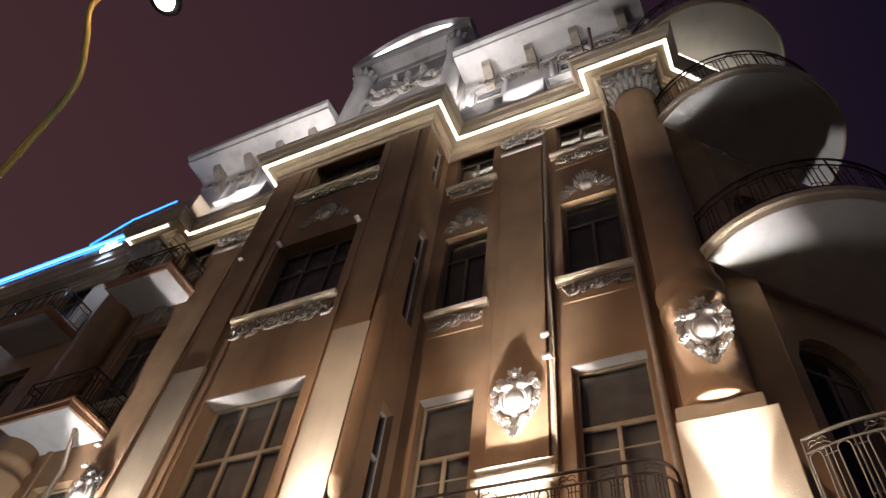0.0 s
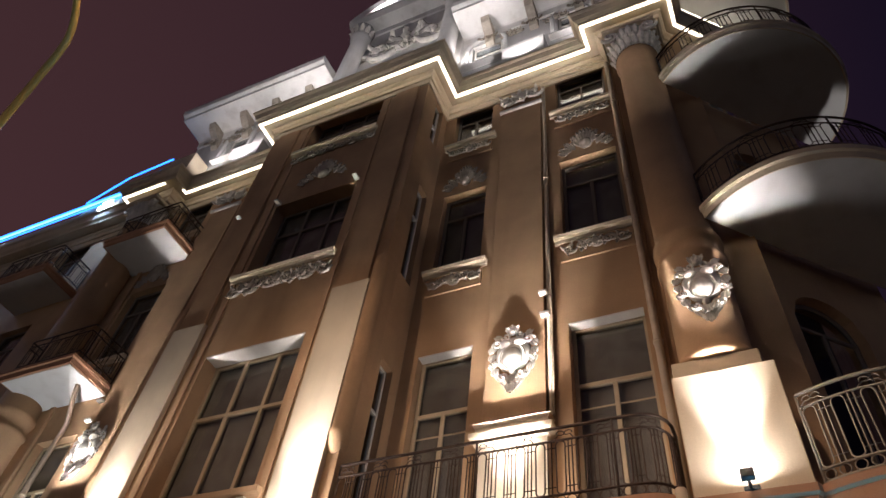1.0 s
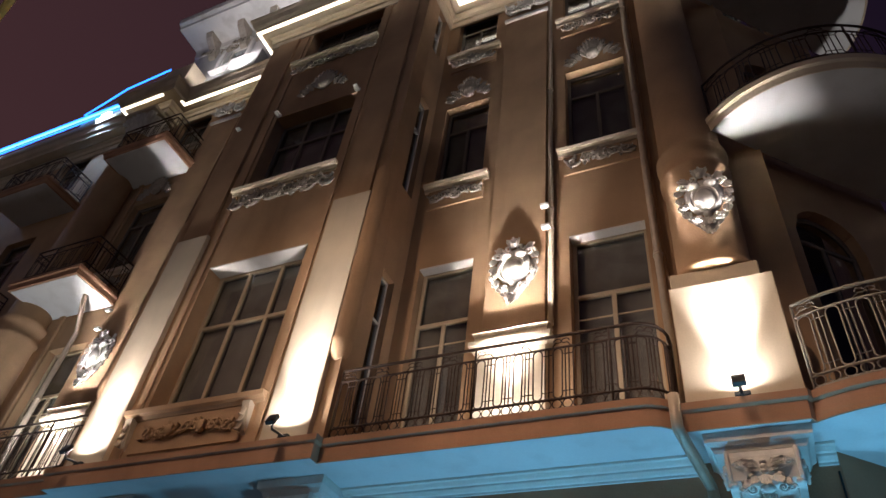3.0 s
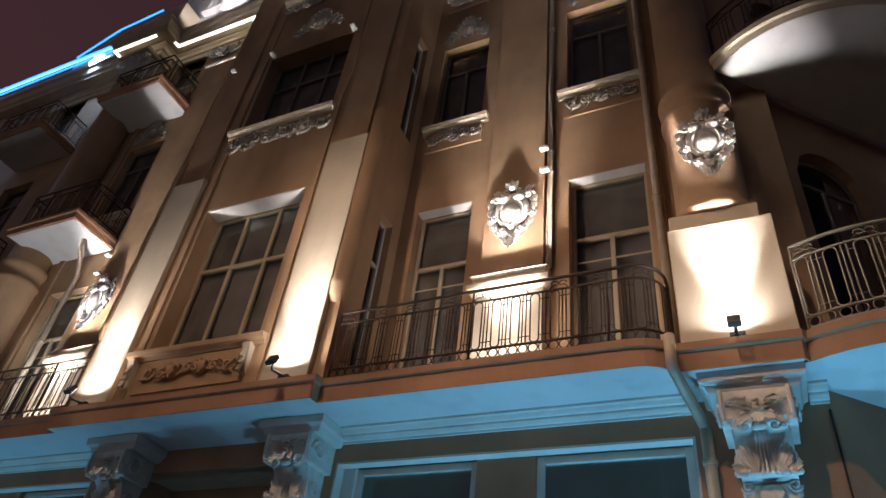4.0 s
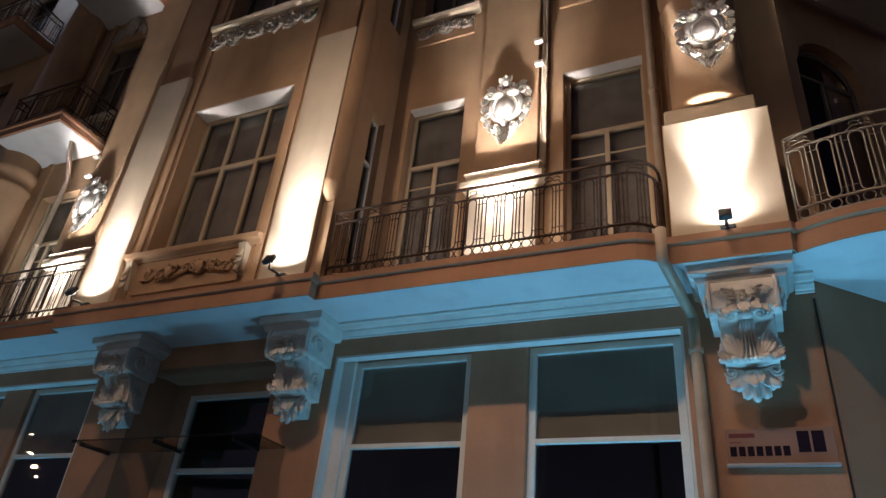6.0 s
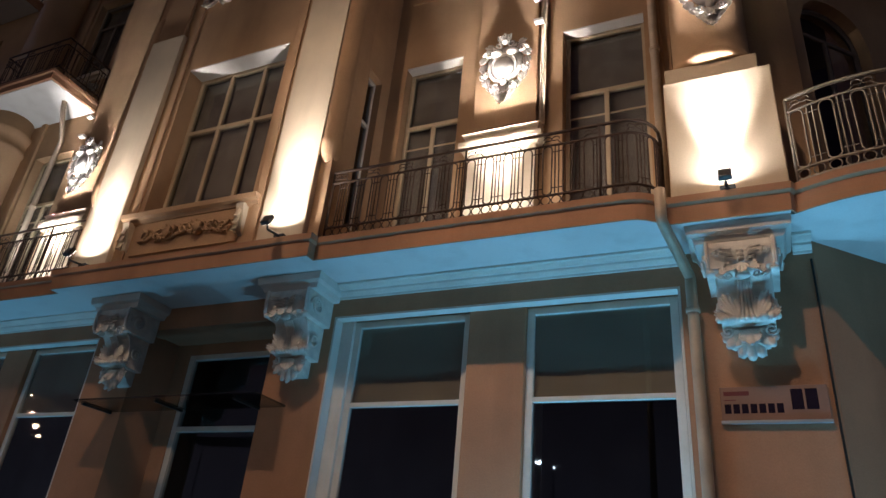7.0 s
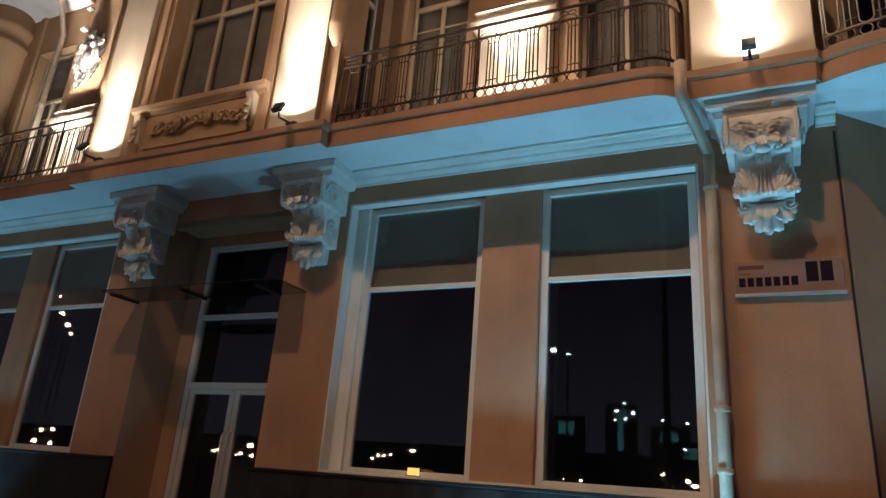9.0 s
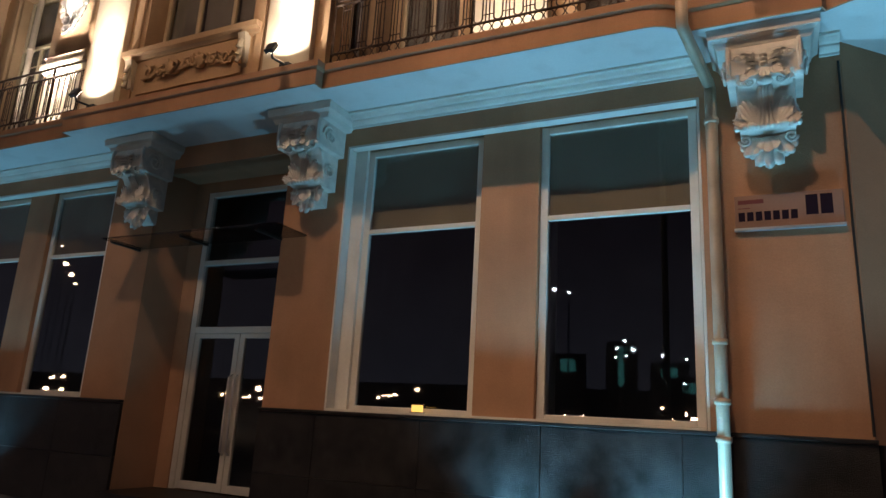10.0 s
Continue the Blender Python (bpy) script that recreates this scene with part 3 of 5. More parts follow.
# plinth of polished slabs
plinth = thing("granite_plinth", "polished black granite slabs at the foot of the wall", "plinth", kind="structure")
runs = [[-15.2, -13.9, -12.6, -11.3, -10.1, DOOR[0]], [DOOR[1], -5.12, -3.6, -2.1, -0.62, 1.075]]
for run in runs:
    for a, b in zip(run, run[1:]):
        for z0, z1 in ((0.0, 0.74), (0.745, 1.53)):
            part("slab", boxed(a + 0.002, b - 0.002, GY - 0.06, GY - 0.004, z0, z1, bevel=0.004), GRANITE, plinth)
    part("coping", boxed(run[0], run[-1], GY - 0.085, GY - 0.003, 1.533, 1.575, bevel=0.008), GRANITE, plinth)

# soffit mouldings and slab edge round the oriel, the balconies and the tower
corner_out = arc(-0.78, -0.78, 0.42, -90, 0, 6)
edge = [(-26, -1.05), (BL - 3.7, -1.05), (BL - 3.7, BY), (BL, BY), (BL, BY - 0.15), (BR, BY - 0.15), (BR, BY)] + [(-0.78, BY)] + corner_out[1:] + [(-0.36, -0.98), (0.86, -0.98)]
tower_arc = arc(TX, TY, TB, 241, 395, 26)
edge2 = edge + tower_arc
def flat_prism(bm, poly, z0, z1):
    lo, hi = [bm.verts.new((x, y, z0)) for x, y in poly], [bm.verts.new((x, y, z1)) for x, y in poly]
    n = len(poly)
    f = [bm.faces.new(lo[::-1]), bm.faces.new(hi)]
    for k in range(n):
        bm.faces.new((lo[k], lo[(k + 1) % n], hi[(k + 1) % n], hi[k]))
    bmesh.ops.triangulate(bm, faces=f)
    return bm
bm = bmesh.new()
ST = FLOOR2 - 0.10
box(bm, -26, BL - 3.7, -1.05, 0.1, SOF, ST)
box(bm, BL - 3.7, BL, BY, 0.1, SOF, ST)
box(bm, BL, BR, BY - 0.15, 0.1, SOF, ST)
flat_prism(bm, [(BR, BY), (-0.78, BY)] + corner_out[1:] + [(-0.36, 0.1), (BR, 0.1)], SOF, ST)
box(bm, -0.36, 0.86, -0.98, 0.1, SOF, ST)
flat_prism(bm, [(0.86, -0.9)] + tower_arc + [(TX + 0.7, TY + 0.7), (0.86, 0.1)], SOF, ST)
structure("balcony_slab", bm, SOFFIT, "long projecting slab with a pale plaster soffit", "slab")
structure("slab_fascia", sweep(bmesh.new(), edge2, [(0.0, SOF + 0.002), (0.02, SOF), (0.025, SOF + 0.21), (0.06, SOF + 0.235), (0.065, FLOOR2), (-0.3, FLOOR2), (-0.3, FLOOR2 - 0.098), (0.0, FLOOR2 - 0.098)]), TERRA, "terracotta moulded edge of the slab", "trim")
# moulding where soffit and wall meet
mold = [(0.0, 5.475), (0.025, 5.475), (0.03, 5.50), (0.075, 5.502), (0.11, 5.535), (0.115, 5.56), (0.16, 5.562), (0.20, 5.598), (0.245, 5.60), (0.25, SOF - 0.004), (0.0, SOF - 0.004)]
structure("soffit_moulding", sweep(bmesh.new(), [(DOOR[1] + 0.9, GY - 0.003), (-0.28, GY - 0.003)], mold), TRIM, "pale stepped moulding under the slab", "trim")
structure("soffit_moulding_east", sweep(bmesh.new(), [(0.86, GY - 0.003), (1.05, GY - 0.003)], mold), TRIM, "pale stepped moulding under the slab", "trim")
structure("soffit_moulding_west", sweep(bmesh.new(), [(-15.4, GY - 0.003), (-9.5, GY - 0.003)], mold), TRIM, "pale stepped moulding under the slab", "trim")

# ---- main walls ----
def openings(a, b):
    out = [(a, b, FLOOR2, 9.92), (a, b, 12.10, 14.75), (a, b, 16.90, 18.72)]
    return out
WM, WR = (-4.58, -3.53), (-1.83, -0.60)
ML, MR = (mirror(WM[1]), mirror(WM[0])), (mirror(WR[1]), mirror(WR[0]))
AT = [(-4.43, -3.46, 21.45, 22.95), (-1.65, -0.70, 21.45, 22.95), (mirror(-3.46), mirror(-4.43), 21.45, 22.95), (mirror(-0.70), mirror(-1.65), 21.45, 22.95)]
structure("wall_east", wall_sheet(bmesh.new(), BR, 1.3, FLOOR2 - 0.1, CORN + 0.4, 0.0, 0.36, openings(*WM) + openings(*WR)), OCHRE, "ochre stucco wall beside the oriel", "wall")
structure("wall_west", wall_sheet(bmesh.new(), -26, BL, FLOOR2 - 0.1, CORN + 0.4, 0.0, 0.36, openings(*ML) + openings(*MR) + openings(-19.2, -17.9) + openings(-23.0, -21.7)), OCHRE, "ochre stucco wall beyond the oriel", "wall")
BW = (-8.42, -6.22)
structure("wall_oriel", wall_sheet(bmesh.new(), BL, BR, FLOOR2 - 0.1, CORN + 0.4, BY, BY + 0.46, [(*BW, 6.90, 9.95), (*BW, 12.1, 14.65), (*BW, 17.0, 18.7)]), OCHRE, "ochre stucco front of the projecting oriel", "wall")
def side_wall(x0, x1, name):
    bm = wall_sheet(bmesh.new(), BY + 0.463, -0.003, FLOOR2 - 0.1, CORN + 0.4, x0, x1, [(-0.66, -0.26, 6.5, 9.45), (-0.66, -0.26, 11.6, 14.6), (-0.66, -0.26, 16.6, 18.5)])
    for v in bm.verts:
        v.co = Vector((v.co.y, v.co.x, v.co.z))
    structure(name, bm, OCHRE, "ochre stucco side of the oriel with narrow windows", "wall")
side_wall(BR, BR - 0.3, "wall_oriel_east")
side_wall(BL, BL + 0.3, "wall_oriel_west")

# attic storey, gable over the oriel, eaves
EAVE = 23.60
structure("wall_attic_east", wall_sheet(bmesh.new(), BR - 0.2, 1.3, CORN + 0.4, EAVE, 0.05, 0.36, AT[:2]), ATTIC, "pale floodlit attic wall", "wall")
structure("wall_attic_west", wall_sheet(bmesh.new(), -15.7, BL + 0.2, CORN + 0.4, EAVE, 0.05, 0.36, AT[2:]), ATTIC, "pale floodlit attic wall", "wall")
structure("wall_gable", boxed(-9.5, -4.8, -0.12, 0.36, CORN + 0.4, 27.7), ATTIC, "pale gable wall behind the oriel's terrace", "wall")
eave = [(0.0, EAVE - 0.40), (0.06, EAVE - 0.36), (0.10, EAVE - 0.10), (0.16, EAVE - 0.06), (1.08, EAVE - 0.03), (1.10, EAVE + 0.08), (1.22, EAVE + 0.16), (1.26, EAVE + 0.34), (0.0, EAVE + 0.50)]
structure("eave_east", sweep(bmesh.new(), [(-4.77, 0.045), (1.2, 0.045)], eave), ATTIC, "pale projecting eave of the attic", "trim")
structure("eave_west", sweep(bmesh.new(), [(-15.7, 0.045), (-9.55, 0.045)], eave), ATTIC, "pale projecting eave of the attic", "trim")
structure("roof_west", boxed(-26, -16.42, 0.3, 9.0, 19.5, 19.9), ROOF, "low dark roof of the far wing", "roof")
structure("attic_end", boxed(-15.7, -15.4, 0.363, 9.0, CORN + 0.4, 23.6), ATTIC, "end wall of the attic", "wall")
structure("attic_block", boxed(-15.45, -14.35, -0.62, 0.045, CORN + 0.62, 21.3, bevel=0.02), CREAM, "cream block over the corner column", "pedestal")
structure("roof", boxed(-15.7, 1.6, 0.37, 9.0, 23.65, 24.1), ROOF, "dark sheet metal roof", "roof")

# segmental pediment of the gable
bm = bmesh.new()
gx0, gx1, gz, rise = -9.72, -4.55, 27.7, 1.55
n = 20
outer = [(gx0 + (gx1 - gx0) * k / n, gz + 0.35 + rise * math.sin(math.pi * k / n) ** 0.85) for k in range(n + 1)]
innr = [(gx0 + 0.45 + (gx1 - gx0 - 0.9) * k / n, gz + 0.3 + (rise - 0.38) * math.sin(math.pi * k / n) ** 0.85) for k in range(n + 1)]
fa, fb = [bm.verts.new((x, -0.80, z)) for x, z in outer], [bm.verts.new((x, -0.75, z)) for x, z in innr]
ba, bb = [bm.verts.new((x, 0.3, z + 0.1)) for x, z in outer], [bm.verts.new((x, 0.3, z)) for x, z in innr]
for a, b in ((fa, fb), (ba, bb), (fa, ba), (fb, bb)):
    for k in range(n):
        bm.faces.new((a[k], a[k + 1], b[k + 1], b[k]))
for k in (0, n):
    bm.faces.new((fa[k], fb[k], bb[k], ba[k]))
structure("pediment_arch", bm, ATTIC, "pale curved pediment over the gable", "trim")
bm = bmesh.new()
lo, hi = [bm.verts.new((x, -0.118, gz)) for x, _ in innr], [bm.verts.new((x, -0.118, z + 0.02)) for x, z in innr]
lo2, hi2 = [bm.verts.new((x, 0.2, gz)) for x, _ in innr], [bm.verts.new((x, 0.2, z + 0.02)) for x, z in innr]
for k in range(n):
    bm.faces.new((lo[k], lo[k + 1], hi[k + 1], hi[k]))
    bm.faces.new((lo2[k], lo2[k + 1], hi2[k + 1], hi2[k]))
structure("pediment_field", bm, ATTIC, "pale field inside the curved pediment", "wall")
structure("pediment_base", sweep(bmesh.new(), [(-9.68, -0.12), (-4.6, -0.12)], [(0, gz - 0.55), (0.05, gz - 0.5), (0.08, gz - 0.2), (0.55, gz - 0.12), (0.68, gz + 0.1), (0.70, gz + 0.28), (0, gz + 0.3)]), ATTIC, "pale cornice at the foot of the pediment", "trim")

# ---- main cornice, following the oriel and the columns ----
path = [(-26, 0.0), (-15.55, 0.0), (-15.55, -0.55), (-14.25, -0.55), (-14.25, 0.0), (BL, 0.0), (BL, BY), (BR, BY), (BR, 0.0), (-0.40, 0.0), (-0.40, -0.62), (0.92, -0.62), (0.92, -0.08), (2.9, 1.9)]
structure("cornice_crown", sweep(bmesh.new(), path, [(0.0, CORN + 0.10), (0.46, CORN + 0.06), (0.47, CORN + 0.16), (0.55, CORN + 0.22), (0.60, CORN + 0.40), (0.66, CORN + 0.44), (0.66, CORN + 0.52), (-0.2, CORN + 0.62), (-0.2, CORN + 0.10)]), CREAM, "moulded crown of the main cornice", "trim")
structure("cornice_bed", sweep(bmesh.new(), path, [(0.003, CORN - 0.42), (0.04, CORN - 0.40), (0.05, CORN - 0.22), (0.09, CORN - 0.20), (0.10, CORN - 0.06), (0.16, CORN + 0.0), (0.17, CORN + 0.055), (0.003, CORN + 0.055)]), CREAM, "stepped bed moulding under the cornice", "trim")
led = thing("cornice_led_line", "warm white light line under the cornice", "light strip")
part("light_line", sweep(bmesh.new(), path[3:], [(0.365, CORN + 0.040), (0.44, CORN + 0.032), (0.44, CORN + 0.052), (0.365, CORN + 0.056)]), LED, led)
part("light_line", sweep(bmesh.new(), path[1:4], [(0.365, CORN + 0.040), (0.44, CORN + 0.032), (0.44, CORN + 0.052), (0.365, CORN + 0.056)]), LED, led)


part("light_line", sweep(bmesh.new(), path[-2:], [(0.58, CORN + 0.54), (0.67, CORN + 0.53), (0.67, CORN + 0.57), (0.58, CORN + 0.58)]), LED, led)

# ---- the cut corner and its round balconies ----
# the corner is cut at 45 degrees; s runs along the cut, z up
def chamfer(bm, x, y):
    bm.transform(Matrix.Translation((x, y, 0)) @ Matrix.Rotation(radians(45), 4, "Z"))
    return bm


def arched(bm, s0, s1, zs, zt, top, yf, yb, n=10):
    """The wall over an arched opening, from the spring at zs to the crown zt, up to top."""
    pts = [(s0 + (s1 - s0) * k / n, zs + (zt - zs) * math.sqrt(max(0.0, 1 - (2 * k / n - 1) ** 2))) for k in range(n + 1)]
    f, b = [bm.verts.new((x, yf, z)) for x, z in pts], [bm.verts.new((x, yb, z)) for x, z in pts]
    ft, bt = [bm.verts.new((x, yf, top)) for x, z in pts], [bm.verts.new((x, yb, top)) for x, z in pts]
    for k in range(n):
        for q in ((f[k], f[k + 1], ft[k + 1], ft[k]), (b[k], b[k + 1], bt[k + 1], bt[k]), (f[k], f[k + 1], b[k + 1], b[k]), (ft[k], ft[k + 1], bt[k + 1], bt[k])):
            bm.faces.new(q)
    return bm


CS0, CS1 = 0.68, 1.98
ARCHES = [(FLOOR2, 9.55, 10.15), (11.2, 13.7, 14.3), (15.9, 18.0, 18.5)]
structure("wall_corner_ground", chamfer(wall_sheet(bmesh.new(), 0.003, 2.7, 0.0, SOF, 0.0, 0.36), 1.06, GY), TERRA, "terracotta wall of the cut corner", "wall")
structure("wall_corner", chamfer(wall_sheet(bmesh.new(), 0.003, 2.9, SOF + 0.004, 23.6, 0.0, 0.36, [(CS0, CS1, a, c) for a, b, c in ARCHES]), 1.0, 0.0), OCHRE, "stucco wall of the cut corner with arched openings", "wall")
for a, b, c in ARCHES:
    structure("wall_corner_arch", chamfer(arched(bmesh.new(), CS0, CS1, b, c - 0.004, c, 0.0, 0.36), 1.0, 0.0), OCHRE, "arch over an opening in the cut corner", "wall")
structure("wall_side_street", boxed(2.72, 3.05, 2.07, 14.0, 0.0, 23.6), OCHRE, "wall along the side street", "wall")
structure("corner_plinth", chamfer(boxed(0.02, 2.6, -0.06, -0.004, 0.0, 1.53, bevel=0.006), 1.06, GY), GRANITE, "black granite slab on the cut corner", "plinth")
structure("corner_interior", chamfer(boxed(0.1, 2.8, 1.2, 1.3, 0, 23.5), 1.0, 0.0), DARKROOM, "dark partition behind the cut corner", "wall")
for z in (10.92, 15.62, 20.02):
    bm = bmesh.new()
    pts = arc(DX, DY, DB, 226, 404, 40) + [(DX, DY)]
    flat_prism(bm, pts, z, z + 0.16)
    structure("round_balcony_slab", bm, SOFFIT, "round balcony slab on the cut corner", "slab")
    bm = sweep(bmesh.new(), arc(DX, DY, DB, 226, 404, 40), [(0.0, z), (0.03, z - 0.02), (0.05, z + 0.10), (0.09, z + 0.13), (0.09, z + 0.24), (-0.2, z + 0.24), (-0.2, z + 0.161), (0.0, z + 0.161)])
    structure("round_balcony_edge", bm, CREAM, "moulded edge of a round balcony", "trim")

# ---- windows ----
COUNT = [0]


def bars(bm, rects, y0, y1, bevel=0.006):
    for a, b, c, d in rects:
        box(bm, a, b, y0, y1, c, d, bevel)


def window(x0, x1, z0, z1, y, label, uprights=(), transoms=(), low_only=False, fw=0.075, mat=None, sash=(), blind=None, curtain=True):
    """A window in an opening that faces the street: frame with bars, one pane a field."""
    COUNT[0] += 1
    mat = mat or FRAME
    w = thing(f"window_{COUNT[0]}", label, "window", "", "structure", ((x0 + x1) / 2, y, z0))
    x0, x1, z0, z1 = x0 + 0.004, x1 - 0.004, z0 + 0.004, z1 - 0.004
    bm = bmesh.new()
    rects = [(x0, x0 + fw, z0, z1), (x1 - fw, x1, z0, z1), (x0 + fw, x1 - fw, z0, z0 + fw), (x0 + fw, x1 - fw, z1 - fw, z1)]
    zs = [z0 + fw] + [v for t in transoms for v in (t - 0.032, t + 0.032)] + [z1 - fw]
    rows = list(zip(zs[::2], zs[1::2]))
    for t in transoms:
        rects.append((x0 + fw, x1 - fw, t - 0.032, t + 0.032))
    bars(bm, rects, y - 0.035, y + 0.035)
    fr = bm
    panes = []
    uw = 0.034
    for r, (a, b) in enumerate(rows):
        ups = list(uprights) if not (low_only and r == len(rows) - 1 and len(rows) > 1) else []
        bars(fr, [(u - uw, u + uw, a, b) for u in ups], y - 0.03, y + 0.03)
        xs = [x0 + fw] + [v for u in ups for v in (u - uw, u + uw)] + [x1 - fw]
        for c, d in zip(xs[::2], xs[1::2]):
            panes.append((c, d, a, b, r))
    obs = [part("window_frame", fr, mat, w)]
    for c, d, a, b, r in panes:
        p = part("pane", boxed(c - 0.01, d + 0.01, y - 0.006, y + 0.006, a - 0.01, b + 0.01), GLASS, w)
        p.visible_shadow = False
        obs.append(p)
        for s in sash:
            if a < s < b:
                obs.append(part("glazing_bar", boxed(c, d, y - 0.022, y - 0.008, s - 0.012, s + 0.012), mat, w))
    if curtain and blind is None:
        for c, d, a, b, r in panes:
            obs.append(part("curtain", boxed(c - 0.02, d + 0.02, y + 0.09, y + 0.10, a - 0.02, b + 0.02), CURTAIN, w, "drab drawn curtain"))
    if blind is not None:
        for c, d, a, b, r in panes:
            if r == blind:
                obs.append(part("blind", boxed(c - 0.02, d + 0.02, y + 0.03, y + 0.045, a - 0.02, b + 0.02), BLIND, w, "grey drawn blind"))
    return w


# shop windows of the ground floor
for a, b in ((-4.825, -3.03), (-2.26, -0.402)):
    window(a, b, GZ0, 5.215, 0.02, "tall shop window with a white frame and dark room", (), (4.01,), blind=1, fw=0.095)
for a, b in ((-11.55, -9.765), (-14.0, -12.24)):
    window(a, b, GZ0, 5.215, 0.02, "tall shop window in the shaded wing, dark inside", (), (4.01,), blind=1, fw=0.095)
# pale reveal linings round the shop windows
for a, b in ((-5.04, -0.35), (-14.25, -9.70)):
    bm = bmesh.new()
    lx = a + (0.22 if a > -6 else 0.24)
    box(bm, a + 0.003, lx, -0.07, 0.11, GZ0 + 0.003, GZ1 - 0.003)
    box(bm, a + 0.003, a + 0.03, GY + 0.002, -0.072, GZ0 + 0.003, GZ1 - 0.003)
    box(bm, a + 0.033, b - 0.033, GY + 0.002, -0.092, GZ1 - 0.030, GZ1 - 0.002)
    box(bm, b - 0.03, b - 0.003, GY + 0.002, 0.1, GZ0 + 0.003, GZ1 - 0.003)
    structure("window_reveal", bm, TRIM, "pale lining of the shop window opening", "trim")
    structure("window_ledge", boxed(a + 0.033, b - 0.033, GY - 0.02, -0.095, GZ0 + 0.003, GZ0 + 0.04, bevel=0.006), FRAME, "pale metal sill of the shop window", "trim")

# upper windows
for a, b in (WM, WR, ML, MR):
    mid = (a + b) / 2
    window(a, b, FLOOR2 + 0.03, 9.92, 0.22, "tall balcony door with a white frame and dark glass", (mid,), (8.74,), True, 0.06, DOORFRAME, (8.30, 6.75))
    window(a, b, 12.10, 14.75, 0.20, "dark third floor window with a worn frame", (mid,), (14.0,), True, 0.07, BROWNFRAME)
    window(a, b, 16.90, 18.72, 0.20, "dark fourth floor window with a worn frame", (mid,), (18.2,), True, 0.07, BROWNFRAME)
for a in (-19.2, -23.0):
    for z0, z1 in ((12.1, 14.75), (16.9, 18.72), (FLOOR2 + 0.03, 9.92)):
        window(a, a + 1.3, z0, z1, 0.2, "dark window in the far wing", (a + 0.65,), (z1 - 0.7,), True, 0.07, BROWNFRAME)
for z0, z1, tr, m in ((6.90, 9.95, 8.72, DOORFRAME), (12.1, 14.65, 13.8, BROWNFRAME), (17.0, 18.7, 18.2, BROWNFRAME)):
    t3 = (BW[1] - BW[0]) / 3
    window(*BW, z0, z1, BY + 0.355, "wide three-light window of the oriel, dark inside", (BW[0] + t3, BW[0] + 2 * t3), (tr,), False, 0.07, m)
for a, b, z0, z1 in AT:
    window(a, b, z0, z1, 0.2, "attic window with pale curtains", ((a + b) / 2,), (z1 - 0.6,), True, 0.07, FRAME, blind=0)
# narrow windows in the oriel's side, turned to face east
for z0, z1 in ((6.5, 9.45), (11.6, 14.6), (16.6, 18.5)):
    COUNT[0] += 1
    w = thing(f"window_{COUNT[0]}", "narrow dark window in the oriel's side", "window", "", "structure", (BR - 0.15, -0.46, z0))
    bm = bmesh.new()
    for y0, y1, c, d in ((-0.655, -0.60, z0, z1), (-0.32, -0.265, z0, z1), (-0.60, -0.32, z0, z0 + 0.06), (-0.60, -0.32, z1 - 0.06, z1), (-0.60, -0.32, z1 - 0.95, z1 - 0.88)):
        box(bm, BR - 0.19, BR - 0.12, y0, y1, c + 0.003, d - 0.003, 0.005)
    part("window_frame", bm, FRAME, w)
    part("pane", boxed(BR - 0.16, BR - 0.15, -0.61, -0.31, z0 + 0.05, z1 - 0.05), GLASS, w).visible_shadow = False

# entrance door
door = thing("door_1", "tall white-framed glazed double door, shut", "door", "", "structure", (-7.38, 0.6, 0.28))
bm = bmesh.new()
bars(bm, [(-8.395, -8.29, 0.285, 5.115), (-6.26, -6.165, 0.285, 5.115), (-8.29, -6.26, 5.03, 5.115), (-8.29, -6.26, 2.70, 2.80), (-8.29, -6.26, 3.83, 3.91)], 0.56, 0.66)
part("door_frame", bm, FRAME, door)
for a, b, h in ((-8.285, -7.345, 1), (-7.335, -6.265, -1)):
    lf = part("door_leaf", bmesh.new(), FRAME, door)
    bm = bmesh.new()
    bars(bm, [(a, a + 0.10, 0.30, 2.695), (b - 0.10, b, 0.30, 2.695), (a + 0.10, b - 0.10, 0.30, 0.42), (a + 0.10, b - 0.10, 2.62, 2.695)], 0.58, 0.64)
    bmesh.ops.recalc_face_normals(bm, faces=bm.faces)
    bm.to_mesh(lf.data)
    bm.free()
    p = part("pane", boxed(a + 0.09, b - 0.09, 0.605, 0.615, 0.41, 2.63), GLASS, lf)
    p.location = (0, 0, 0)
    p.visible_shadow = False
    hx = b - 0.05 if h > 0 else a + 0.05
    hd = part("handle", tube(bmesh.new(), [(hx, 0.578, 0.85), (hx, 0.51, 0.90), (hx, 0.505, 1.3), (hx, 0.51, 2.0), (hx, 0.578, 2.05)], 0.018, 8), STEEL, lf, "long pale steel pull handle", True)
    hd.location = (0, 0, 0)
for a, b, c, d in ((-8.29, -6.26, 2.80, 3.83), (-8.29, -6.26, 3.91, 5.03)):
    part("transom_pane", boxed(a - 0.005, b + 0.005, 0.605, 0.615, c - 0.005, d + 0.005), GLASS, door).visible_shadow = False

can = thing("glass_canopy", "flat glass canopy over the entrance", "canopy", at=(-7.4, GY, 3.95))
part("glass_sheet", boxed(-8.95, -5.60, -0.92, GY - 0.004, 3.94, 3.965), CANOPY, can)
for x in (-8.9, -7.45, -6.05):
    part("bracket", boxed(x - 0.02, x + 0.02, -0.8, GY - 0.003, 3.91, 3.938), LAMPBODY, can)

